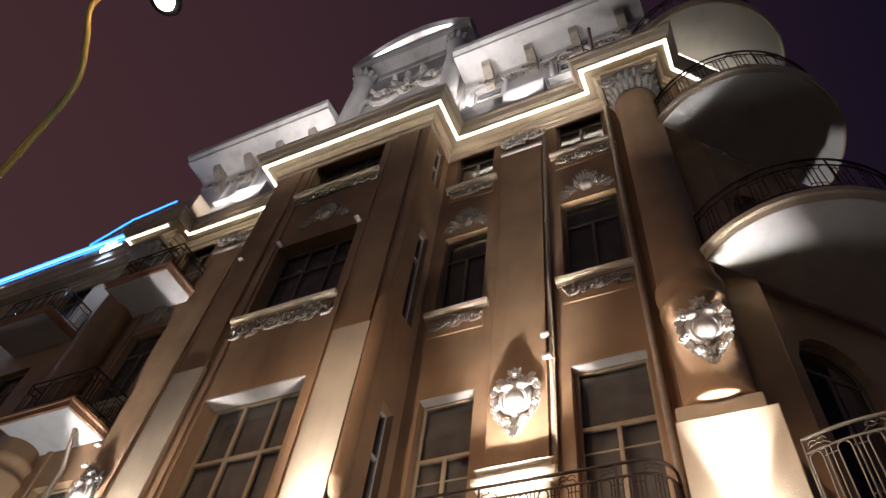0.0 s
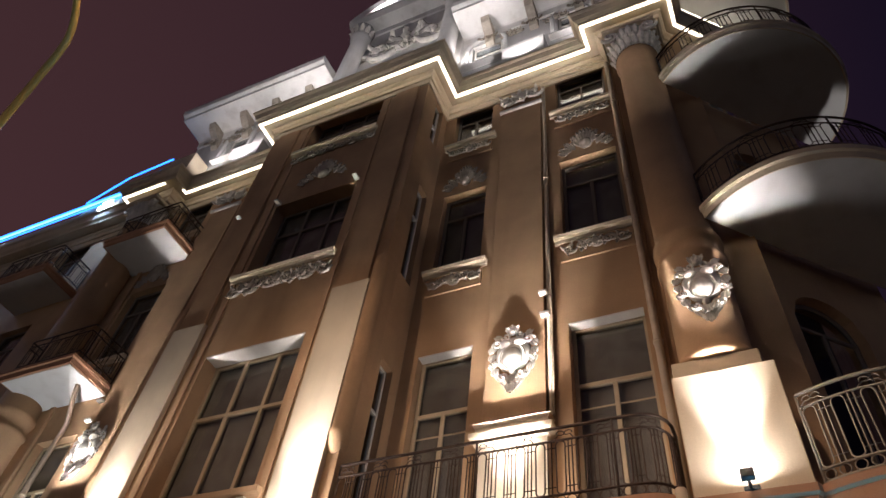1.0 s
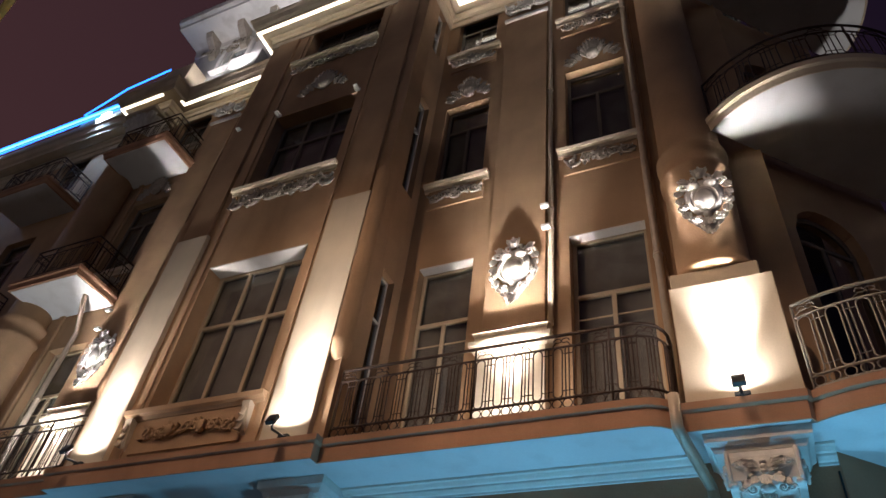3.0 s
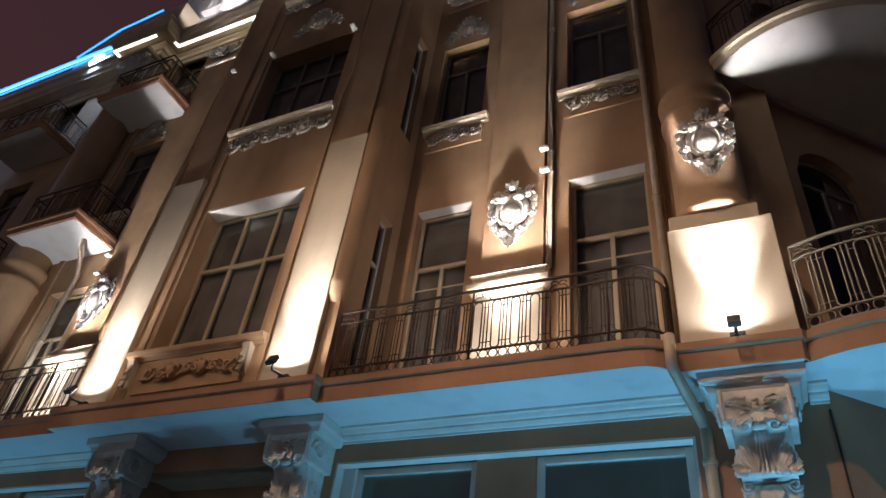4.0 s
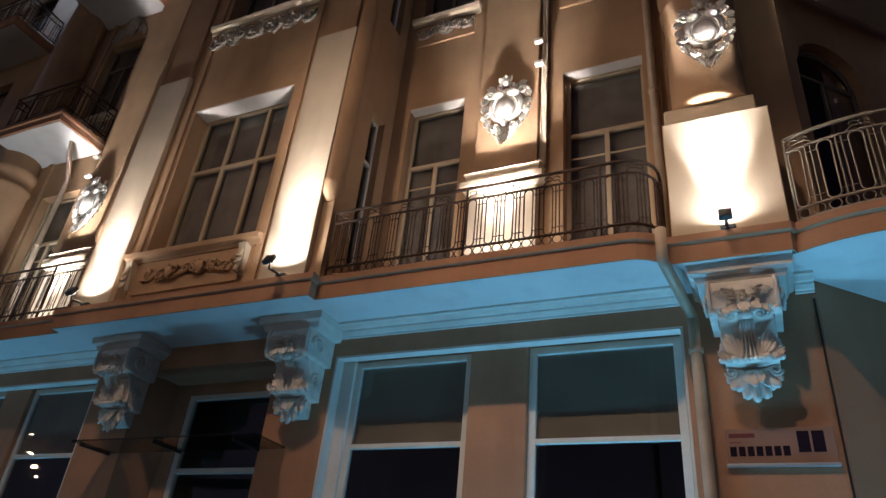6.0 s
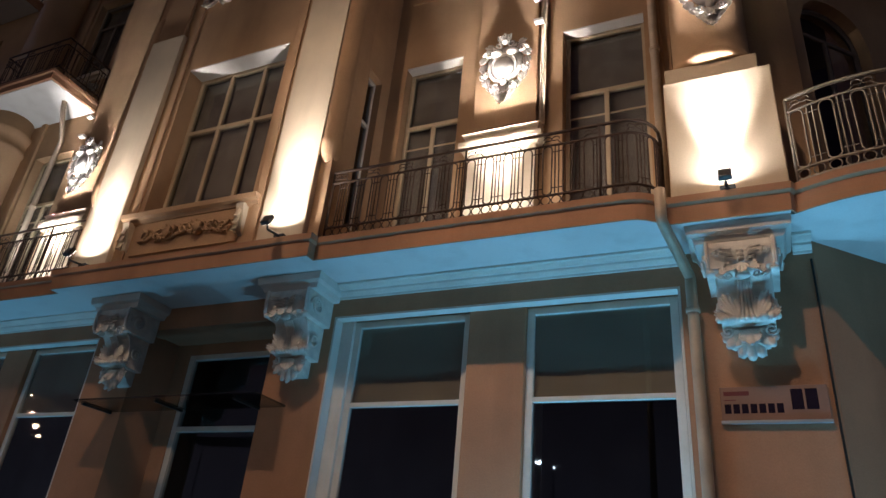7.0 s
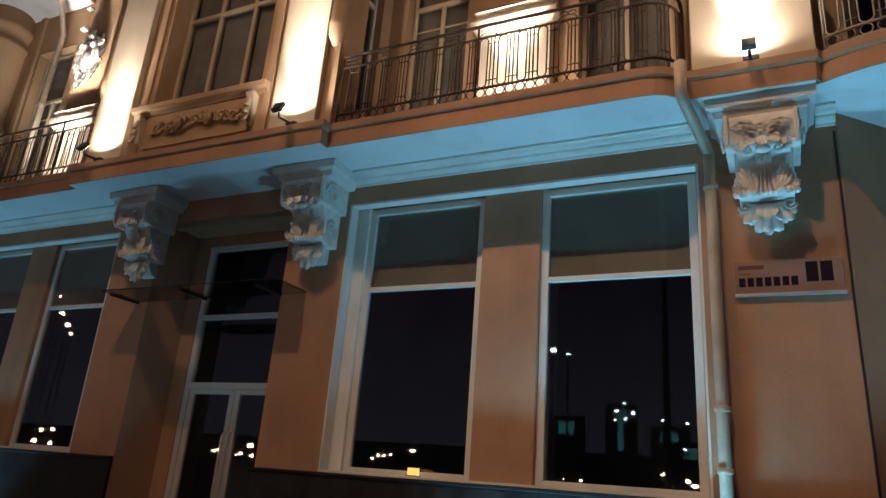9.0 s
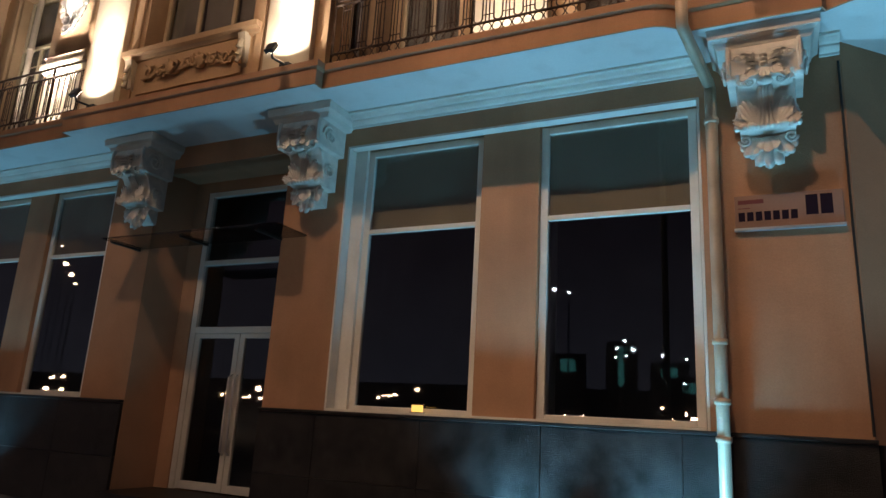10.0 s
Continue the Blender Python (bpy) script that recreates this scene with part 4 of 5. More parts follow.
# heads inside the window openings, their floodlit brightness put into the pale colour
for (a, b), y0, y1, tops in ((WM, 0.004, 0.18, (9.92,)), (WR, 0.004, 0.18, (9.92,)), (ML, 0.004, 0.18, (9.92,)), (BW, BY + 0.004, BY + 0.31, (9.95,))):
    for zt in tops:
        structure("window_head", boxed(a + 0.004, b - 0.004, y0, y1, zt - 0.03, zt - 0.003), TRIM, "window opening head with its floodlit brightness painted pale", "trim")

# ---- sills, aprons and ornaments of the upper floors ----
def sill(x0, x1, z, y, mat=CREAM):
    prof = [(y + 0.002, z - 0.16), (y - 0.05, z - 0.15), (y - 0.07, z - 0.09), (y - 0.13, z - 0.07), (y - 0.15, z), (y + 0.002, z + 0.02)]
    structure("window_sill", prism(bmesh.new(), prof, x0, x1), mat, "pale moulded window sill", "sill")


def relief(name, label, fn, mat=None):
    bm = bmesh.new()
    fn(bm)
    lo = min(v.co.z for v in bm.verts)
    mid = sum((v.co for v in bm.verts), Vector()) / len(bm.verts)
    t = thing(name, label, "ornament", "reliefs on the facade", "", (mid.x, mid.y, lo))
    pieces(bm, mat or ORN, t)
    return t


sd = 0
for a, b in (WM, WR, ML, MR):
    for z in (12.10, 16.88):
        sd += 1
        sill(a - 0.16, b + 0.16, z, 0.0)
        structure("sill_panel", boxed(a - 0.06, b + 0.06, -0.035, 0.002, z - 0.66, z - 0.17), OCHRE, "stucco panel under a window sill", "trim")
        relief("apron_relief", "plaster relief of leaves under a window sill", lambda bm: foliage_band(bm, a + 0.0, b - 0.0, z - 0.58, z - 0.20, -0.036, sd, 1.0, 1), PLASTER)
    sd += 1
    relief("crest_relief", "plaster shell crest with scrolls over a window", lambda bm: crest_mesh(bm, (a + b) / 2, (b - a) * 0.94, 14.90, 0.92, -0.002), PLASTER)
for z, lo in ((12.10, 0.50), (16.98, 0.35)):
    sd += 1
    sill(-8.66, -6.10, z, BY)
    relief("apron_relief", "plaster garland under the oriel's window sill", lambda bm: foliage_band(bm, -8.58, -6.16, z - 0.16 - lo, z - 0.18, BY - 0.002, sd, 1.3, 3), PLASTER)
relief("crest_relief", "plaster leaf crest above the oriel window", lambda bm: crest_mesh(bm, -7.3, 1.4, 15.2, 0.9, BY - 0.002), PLASTER)
sill(-8.72, -6.02, 6.84, BY, OCHRE)
for x in (-8.62, -6.35):
    relief("sill_bracket", "small scrolled bracket under the oriel window sill", lambda bm: (prism(bm, [(BY - 0.002, 6.2), (BY - 0.05, 6.25), (BY - 0.09, 6.5), (BY - 0.13, 6.7), (BY - 0.002, 6.715)], x, x + 0.13), [leaf(bm, Vector((x + 0.065, BY - 0.08, 6.62 - 0.12 * k)), UX, UZ, OUT, 0.2, 0.13, 180, 0.4, 3) for k in range(3)]), CREAM)
structure("apron_panel", boxed(-8.4, -6.3, BY - 0.03, BY + 0.002, 6.12, 6.68), OCHRE, "recessed stucco panel under the oriel window", "trim")
relief("apron_relief", "worn plaster garland under the lowest oriel window", lambda bm: foliage_band(bm, -8.25, -6.45, 6.24, 6.58, BY - 0.024, 78, 0.8, 2), OCHRE)

# pilasters
def pilaster(x0, x1, y, z0, z1, mat, depth=0.10, bev=0.012):
    structure("pilaster", boxed(x0, x1, y - depth, y + 0.003, z0, z1, bevel=bev), mat, "flat stucco pilaster on the facade", "pilaster")
for a, b in ((-5.86, -5.07), (mirror(-5.07), mirror(-5.86))):
    pilaster(a, b, BY, FLOOR2 + 0.003, 10.85, CREAM, 0.10)
    pilaster(a + 0.06, b - 0.06, BY, 10.853, CORN - 0.43, OCHRE, 0.07)
    structure("reveal_trim", boxed(a - 0.26, a - 0.12, BY - 0.035, BY + 0.002, FLOOR2 + 0.003, CORN - 0.45, bevel=0.01), OCHRE, "narrow stucco strip beside the pilaster", "trim") if a > -7 else structure("reveal_trim", boxed(b + 0.12, b + 0.26, BY - 0.035, BY + 0.002, FLOOR2 + 0.003, CORN - 0.45, bevel=0.01), OCHRE, "narrow stucco strip beside the pilaster", "trim")
for a, b in ((-3.22, -2.20), (mirror(-2.20), mirror(-3.22))):
    pilaster(a, b, 0.0, 8.05, CORN - 0.43, OCHRE, 0.11)
    structure("pilaster_pedestal", boxed(a - 0.03, b + 0.03, -0.17, 0.003, FLOOR2 + 0.003, 7.70, bevel=0.012), CREAM, "cream stucco pedestal of a pilaster", "pilaster")
    structure("pedestal_cap", sweep(bmesh.new(), [(a - 0.03, 0.0), (a - 0.03, -0.17), (b + 0.03, -0.17), (b + 0.03, 0.0)], [(0.0, 7.70), (0.03, 7.71), (0.10, 7.80), (0.10, 7.88), (0.03, 7.92), (0.03, 8.00), (0.07, 8.05), (-0.1, 8.06), (-0.1, 7.70)]), CREAM, "moulded cap of the pilaster pedestal", "trim")
for s in (0, 1):
    f = (lambda x: x) if not s else mirror
    a, b = sorted((f(-0.52), f(-0.36)))
    pilaster(a, b, 0.0, FLOOR2 + 0.003, CORN - 0.43, OCHRE, 0.06)

# rounded corner of the oriel that hangs over the balcony
for cx, sg in ((BR - 0.10, 1), (BL + 0.10, -1)):
    structure("corner_shaft", lathe(bmesh.new(), cx, BY + 0.05, [(0.02, 7.22), (0.09, 7.26), (0.145, 7.38), (0.165, 7.54), (0.17, 7.60), (0.15, 7.66), (0.145, 11.2), (0.12, 11.5), (0.02, 11.7)], 20), OCHRE, "rounded corner shaft that ends in a small corbel", "pilaster", True)

# capitals over the pilasters, under the cornice
for xc in (-2.71, mirror(-2.71)):
    relief("pilaster_capital", "plaster capital of leaves and scrolls under the cornice", lambda bm: (foliage_band(bm, xc - 0.55, xc + 0.55, 17.75, 18.40, -0.112, int(xc * -10), 0.9, 1), box(bm, xc - 0.55, xc + 0.55, -0.17, -0.10, 17.55, 17.66, 0.01)))

# cartouches
for xc in (-2.72, -12.05):
    relief("cartouche", "floodlit white plaster cartouche with a leafy frame", lambda bm: cartouche_mesh(bm, Vector((xc, -0.112, 9.22)), UX, UZ, OUT, 0.84, 1.46))

# ---- engaged corner columns ----
def corner_column(cx):
    col = thing("corner_column", "engaged stucco column on a square pedestal", "column", "corner columns", "", (cx, -0.36, FLOOR2))
    part("pedestal", boxed(cx - 0.57, cx + 0.64, -0.92, 0.0, FLOOR2 + 0.002, 7.66, bevel=0.012), CREAM, col, "white floodlit pedestal")
    part("pedestal_cap", boxed(cx - 0.55, cx + 0.52, -0.84, 0.0, 7.664, 7.95, bevel=0.02), CREAM, col)
    part("shaft", lathe(bmesh.new(), cx, -0.36, [(0.56, 7.954), (0.57, 8.05), (0.51, 8.15), (0.475, 8.25), (0.47, 9.98), (0.51, 10.01), (0.52, 10.10), (0.48, 10.14), (0.475, 10.34), (0.51, 10.37), (0.53, 10.46), (0.53, 10.53), (0.465, 10.57), (0.44, 17.2), (0.49, 17.25), (0.49, 17.34), (0.43, 17.4), (0.46, 18.3)], 40), OCHRE, col, "stucco shaft with two collars", True)
    bm = bmesh.new()
    for ring, (zz, rr, ln, nn) in enumerate(((17.42, 0.44, 0.42, 12), (17.78, 0.46, 0.44, 12))):
        for k in range(nn):
            ang = math.pi + math.pi * (k + 0.5 * ring) / (nn - 1)
            w = Vector((math.cos(ang), math.sin(ang), 0))
            leaf(bm, Vector((cx, -0.36, zz)) + w * rr, Vector((-w.y, w.x, 0)), UZ, w, ln, 0.22, 0, 0.32, 3)
    for s in (-1, 1):
        scroll(bm, Vector((cx + s * 0.45, -0.80, 18.15)), UX * s, UZ, OUT, 0.2, 0.045, 1.6, -1, 0.02)
    cap = part("capital", lathe(bmesh.new(), cx, -0.36, [(0.44, 17.42), (0.46, 17.9), (0.54, 18.30)], 24), ORN, col, "plaster capital of curling leaves", True)
    pieces(bm, ORN, cap)
    part("abacus", boxed(cx - 0.62, cx + 0.62, -0.95, 0.0, 18.302, CORN - 0.425, bevel=0.02), CREAM, col)
    bm = bmesh.new()
    cartouche_mesh(bm, Vector((cx + 0.08, -0.84, 9.08)), UX, UZ, OUT, 0.74, 1.38)
    ct = thing("cartouche", "floodlit plaster cartouche hung on the corner column", "ornament", "reliefs on the facade", "", (cx, -0.84, 8.6))
    pieces(bm, ORN, ct)
    return col


corner_column(0.26)
corner_column(-14.90)

# ---- consoles under the slab ----
def console(xc, width, label):
    c = thing("console_bracket", label, "bracket", "consoles under the slab", "", (xc, GY, 4.2))
    bm = bmesh.new()
    console_mesh(bm, xc, width, SOF - 0.21, GY - 0.003, 0.62, 1.24)
    pieces(bm, ORN, c)
    part("abacus", sweep(bmesh.new(), [(xc - width / 2, GY - 0.004), (xc - width / 2, GY - 0.62), (xc + width / 2, GY - 0.62), (xc + width / 2, GY - 0.004)], [(-0.12, SOF - 0.205), (-0.03, SOF - 0.205), (0.0, SOF - 0.14), (0.05, SOF - 0.11), (0.06, SOF - 0.03), (0.06, SOF - 0.005), (-0.12, SOF - 0.005)]), TRIM, c)
    part("block", boxed(xc - width / 2 + 0.115, xc + width / 2 - 0.115, GY - 0.505, GY - 0.004, SOF - 0.208, SOF - 0.006), TRIM, c)


console(0.33, 0.94, "carved acanthus console, white plaster, tinted by blue light")
console(-5.45, 0.94, "carved acanthus console beside the shop window")
console(-8.77, 0.94, "carved acanthus console in shade beside the entrance")

# ---- railings ----
def plan_path(pts):
    pts = [Vector((p[0], p[1], 0)) for p in pts]
    acc = [0.0]
    for a, b in zip(pts, pts[1:]):
        acc.append(acc[-1] + (b - a).length)

    def at(s, z, off=0.0):
        s = min(max(s, 0.0), acc[-1])
        for i in range(len(pts) - 1):
            if s <= acc[i + 1] or i == len(pts) - 2:
                d = (pts[i + 1] - pts[i]).normalized()
                p = pts[i] + d * (s - acc[i])
                return Vector((p.x + d.y * off, p.y - d.x * off, z))
    return at, acc[-1]


def railing(name, label, pts, z0, mat, height=1.10, unit=0.28, rings=True, fine=6):
    """Wrought railing along a plan path: two top rails, long ovals, bars with cross ties, a row of rings, scrolls."""
    at, total = plan_path(pts)
    r = thing(name, label, "railing", "balcony railings", "", tuple(at(total / 2, z0)))
    n = max(2, int(total / 0.12))
    line = lambda z: [at(total * k / n, z) for k in range(n + 1)]
    h = height
    part("top_rail", tube(bmesh.new(), line(z0 + h), 0.022, 6), mat, r, "", True)
    part("upper_rail", tube(bmesh.new(), line(z0 + h - 0.18), 0.015, 6), mat, r, "", True)
    part("lower_rail", tube(bmesh.new(), line(z0 + 0.195), 0.016, 6), mat, r, "", True)
    part("bottom_rail", tube(bmesh.new(), line(z0 + 0.06), 0.016, 6), mat, r, "", True)
    count = max(1, round(total / unit))
    u = total / count
    zl, zh = z0 + 0.195, z0 + h - 0.18
    for k in range(count):
        s = k * u
        bm = bmesh.new()
        c, w = s + u * 0.30, u * 0.23
        oval = []
        for q in range(16):
            a = 2 * math.pi * q / 16
            oval.append(at(c + w * math.cos(a), (zh - w - 0.01 if math.sin(a) >= 0 else zl + w + 0.01) + w * math.sin(a)))
        tube(bm, oval, 0.010, fine, True)
        part("oval", bm, mat, r, "", True)
        for q in (0.68, 0.86):
            part("baluster", tube(bmesh.new(), [at(s + u * q, zl), at(s + u * q, zh)], 0.009, 4), mat, r)
        for z in (zl + 0.10, zh - 0.10):
            part("tie", tube(bmesh.new(), [at(s + u * 0.54, z), at(s + u * 0.7, z), at(s + u * 1.04, z)], 0.008, 4), mat, r)
        if rings:
            for q in (0.25, 0.75):
                bm = bmesh.new()
                tube(bm, [at(s + u * q + 0.058 * math.cos(2 * math.pi * j / 12), z0 + 0.127 + 0.058 * math.sin(2 * math.pi * j / 12)) for j in range(12)], 0.008, 4, True)
                part("ring", bm, mat, r)
        if k % 2 == 0:
            for sg in (-1, 1):
                bm = bmesh.new()
                tube(bm, [at(s + u * 0.5 + sg * (0.05 + 0.05 * math.cos(2.6 * j)), z0 + h - 0.09 + 0.05 * math.sin(2.6 * j) * (1 - j * 0.3)) for j in [q / 8 * 2 for q in range(9)]] + [at(s + u * 0.5 + sg * u * 0.46, z0 + h - 0.165)], 0.008, 4)
                part("scroll", bm, mat, r)
    for s in (0.0, total * 0.42, total * 0.78, total):
        part("post", tube(bmesh.new(), [at(s, z0), at(s, z0 + h)], 0.016, 6), mat, r, "", True)
    return r


LONG = [(BR + 0.05, -1.14), (-0.80, -1.14)] + arc(-0.80, -0.76, 0.38, -90, -5, 7) + [(-0.42, -0.55)]
railing("balcony_railing", "dark wrought iron railing of the long balcony", LONG, FLOOR2 + 0.003, IRON, 1.10, 0.25)
WEST = [(BL - 3.55, -0.55)] + arc(BL - 3.2, -0.76, 0.36, 180, 270, 6) + [(BL - 0.05, -1.12)]
railing("balcony_railing", "dark wrought iron railing beyond the oriel", WEST, FLOOR2 + 0.003, IRON, 1.10, 0.28)
railing("balcony_railing", "pale wrought iron railing of the round corner balcony", arc(TX, TY, TB - 0.03, 243, 330, 24), FLOOR2 + 0.003, PALE_IRON, 1.15, 0.30)
for z in (11.16, 15.86):
    railing("balcony_railing", "dark iron railing of a round corner balcony", arc(DX, DY, DB - 0.03, 226, 384, 30), z + 0.003, IRON, 1.0, 0.42, False, 4)
railing("balcony_railing", "dark iron railing of the attic round balcony", arc(DX, DY, DB - 0.03, 226, 384, 30), 20.263, IRON, 1.0, 0.42, False, 4)

# box balconies of the west wing
def box_balcony(x0, x1, z, label):
    b = thing("box_balcony", label, "balcony", "upper balconies of the west wing", "", ((x0 + x1) / 2, 0, z))
    part("slab", boxed(x0, x1, -1.15, -0.003, z, z + 0.12, bevel=0.01), SOFFIT, b, "pale plaster slab")
    part("edge", sweep(bmesh.new(), [(x0, -0.003), (x0, -1.15), (x1, -1.15), (x1, -0.003)], [(0.002, z + 0.01), (0.05, z + 0.02), (0.06, z + 0.14), (0.10, z + 0.17), (0.10, z + 0.24), (-0.2, z + 0.25), (-0.2, z + 0.122), (0.002, z + 0.122)]), TERRA, b)
    railing("balcony_railing", "dark iron railing of a small box balcony", [(x0 + 0.04, -0.02), (x0 + 0.04, -1.11), (x1 - 0.04, -1.11), (x1 - 0.04, -0.02)], z + 0.253, IRON, 1.0, 0.42, False, 4)


box_balcony(-14.75, -12.62, 10.90, "small box balcony with a pale lit soffit")
box_balcony(-14.55, -12.42, 15.62, "small box balcony high on the west wing")
box_balcony(-19.2, -16.85, 15.5, "small box balcony in the far wing")
box_balcony(-19.4, -17.1, 10.9, "small box balcony in the far wing")

# ---- downpipes and brackets ----
def downpipe(pts, label, r=0.055, collars=()):
    d = thing("downpipe", label, "downpipe", "", "", pts[-1])
    part("pipe", tube(bmesh.new(), pts, r, 12), PIPE, d, "", True)
    for x, y, z in collars:
        part("collar", lathe(bmesh.new(), x, y, [(r + 0.004, z - 0.03), (r + 0.016, z - 0.025), (r + 0.016, z + 0.025), (r + 0.004, z + 0.03)], 14), PIPE, d, "", True)
    return d


downpipe([(-0.40, -1.20, 5.97), (-0.40, -1.20, 5.60), (-0.395, -1.185, 5.565), (-0.225, -0.405, 5.27), (-0.22, -0.385, 5.235), (-0.22, -0.38, 4.9), (-0.22, -0.38, 3.0), (-0.22, -0.38, 0.12)], "cream downpipe beside the shop window", 0.062,
         [(-0.22, -0.38, 4.85), (-0.22, -0.38, 2.45), (-0.22, -0.38, 1.86), (-0.22, -0.38, 1.50)])
downpipe([(-2.12, -0.07, CORN - 0.5), (-2.12, -0.07, 12), (-2.12, -0.07, 8.1)], "thin downpipe beside the pilaster", 0.045, [(-2.12, -0.07, 10.6), (-2.12, -0.07, 10.1), (-2.12, -0.07, 14.2)])
downpipe([(-0.46, -0.13, CORN - 0.5), (-0.46, -0.13, 12), (-0.46, -0.13, 6.05)], "ochre downpipe beside the corner column", 0.06, [(-0.46, -0.13, 9.0), (-0.46, -0.13, 13.2), (-0.46, -0.13, 16.4)])
downpipe([(-13.0, -0.55, 11.2), (-12.95, -0.5, 10.7), (-13.25, -0.09, 10.2), (-13.3, -0.08, 9.0), (-13.3, -0.08, 6.1)], "pale downpipe under the box balcony", 0.055, [(-13.3, -0.08, 8.5)])
downpipe([(-0.42, -0.75, 22.4), (-0.45, -0.60, 21.6), (-0.46, -0.66, 20.2), (-0.46, -0.70, 19.45)], "downpipe on the attic wall", 0.05)
for x, z in ((-2.20, 10.62), (-2.18, 10.10), (mirror(-2.2), 10.62), (mirror(-2.18), 10.1)):
    tagged(part("wall_hook", boxed(x - 0.075, x + 0.075, -0.215, -0.112, z - 0.035, z + 0.025, bevel=0.01), TRIM), "small pale metal bracket on the wall", "bracket", "wall brackets")
for x, z in ((-6.22, 14.66), (-8.36, 14.66), (-9.42, 14.5)):
    bm = bmesh.new()
    prism(bm, [(BY + 0.002, z), (BY - 0.17, z + 0.03), (BY - 0.17, z + 0.05), (BY + 0.002, z + 0.08)], x - 0.055, x + 0.055)
    tagged(part("wall_hook", bm, TRIM), "small pale bracket on the oriel wall", "bracket", "wall brackets")
# cable beside the corner
tagged(part("wall_cable", tube(bmesh.new(), [(1.03, GY - 0.018, 5.4), (1.03, GY - 0.018, 3.6), (1.05, GY - 0.02, 1.6)], 0.012, 6), LAMPBODY), "dark cable clipped to the wall", "cable")

# ---- floodlights ----
def floodlight(x, y, z, foot, label="small black floodlight on a bracket"):
    f = thing("floodlight", label, "floodlight", "floodlights on the slab", "", (x, y, FLOOR2))
    m = Matrix.Translation((x, y, z)) @ Matrix.Rotation(radians(-28), 4, "X")
    bm = boxed(-0.07, 0.07, -0.04, 0.025, -0.11, 0.05, bevel=0.01)
    bm.transform(m)
    hs = part("housing", bm, LAMPBODY, f)
    bm = boxed(-0.058, 0.058, 0.0255, 0.029, -0.095, 0.035)
    bm.transform(m)
    part("lens", bm, LENS, hs, "bright glass front")
    part("bracket", tube(bmesh.new(), [(x, y + 0.0, z - 0.06), (x, y + 0.02, z - 0.14), (x + 0.01, foot, FLOOR2 + 0.03)], 0.018, 6), LAMPBODY, f)
    part("foot", boxed(x - 0.07, x + 0.09, foot - 0.06, foot + 0.06, FLOOR2 + 0.001, FLOOR2 + 0.05, bevel=0.008), LAMPBODY, f)
    return f


floodlight(-5.38, -1.66, 6.09, -1.36)
floodlight(-9.15, -1.66, 6.09, -1.36)
floodlight(0.28, -1.22, 6.04, -1.0)
floodlight(-2.70, -0.82, 6.08, -0.78)
floodlight(-11.95, -0.82, 6.08, -0.78)

# ---- street sign ----
sg = thing("street_sign", "weathered enamel street sign with dark lettering bars", "sign", at=(0.46, GY, 3.6))
SX = 0.968
part("plate", boxed(SX - 1.0, SX, GY - 0.045, GY - 0.006, 3.645, 3.995, bevel=0.006), SIGN, sg)
part("lower_edge", boxed(SX - 1.01, SX + 0.01, GY - 0.06, GY - 0.006, 3.612, 3.642, bevel=0.004), STEEL, sg, "bright metal lower edge")
fy0, fy1 = GY - 0.049, GY - 0.0462
part("print_bar", boxed(SX - 0.965, SX - 0.72, fy0, fy1, 3.90, 3.945), REDINK, sg, "small red bar")
part("print_bar", boxed(SX - 0.965, SX - 0.85, fy0, fy1, 3.850, 3.858), REDINK, sg)
for k in range(7):
    part("print_bar", boxed(SX - 0.965 + 0.082 * k, SX - 0.903 + 0.082 * k, fy0, fy1, 3.715, 3.812), INK, sg)
for k in range(2):
    part("print_bar", boxed(SX - 0.335 + 0.132 * k, SX - 0.225 + 0.132 * k, fy0, fy1, 3.745, 3.955), INK, sg)

# ---- light lines on the far wing's cornice ----
neon = thing("roof_light_line", "blue and white light lines along the far cornice", "light strip")
part("cornice_block", boxed(-26, -15.6, -0.5, 0.0, 19.55, 19.9), CREAM, neon)
for z, y, m, rr in ((20.05, -0.55, BLUE_LED, 0.03), (20.28, -0.55, CYAN_LED, 0.035), (20.55, -0.50, BLUE_LED, 0.03)):
    part("light_tube", tube(bmesh.new(), [(-26, y, z), (-16.0, y, z)], rr, 6), m, neon)
part("light_tube", tube(bmesh.new(), [(-19.2, -0.5, 20.7), (-17.6, -0.5, 21.55), (-15.7, -0.5, 21.75)], 0.03, 6), BLUE_LED, neon)
bm = bmesh.new()
gb = [(-19.2, 19.9), (-19.2, 20.6), (-17.5, 21.35), (-15.7, 21.55), (-15.7, 19.9)]
gf, gk = [bm.verts.new((x, -0.42, z)) for x, z in gb], [bm.verts.new((x, 0.1, z)) for x, z in gb]
bm.faces.new(gf)
bm.faces.new(gk[::-1])
for k in range(5):
    bm.faces.new((gf[k], gf[(k + 1) % 5], gk[(k + 1) % 5], gk[k]))
part("gable_block", bm, CREAM, neon)
for x in (-17.5, -23.4):
    st = thing("projector", "small blue-white projector under the far cornice", "floodlight", at=(x, -0.6, 19.6))
    bm = bmesh.new()
    for a in range(0, 360, 60):
        boss(bm, Vector((x + 0.24 * math.cos(radians(a)), -0.62, 19.6 + 0.24 * math.sin(radians(a)))), UX, UZ, OUT, 0.11, 0.11, 0.05)
    boss(bm, Vector((x, -0.62, 19.6)), UX, UZ, OUT, 0.16, 0.16, 0.06)
    part("lens", bm, STAR_LED, st)
    part("arm", boxed(x - 0.04, x + 0.04, -0.58, 0.0, 19.45, 19.53), LAMPBODY, st)

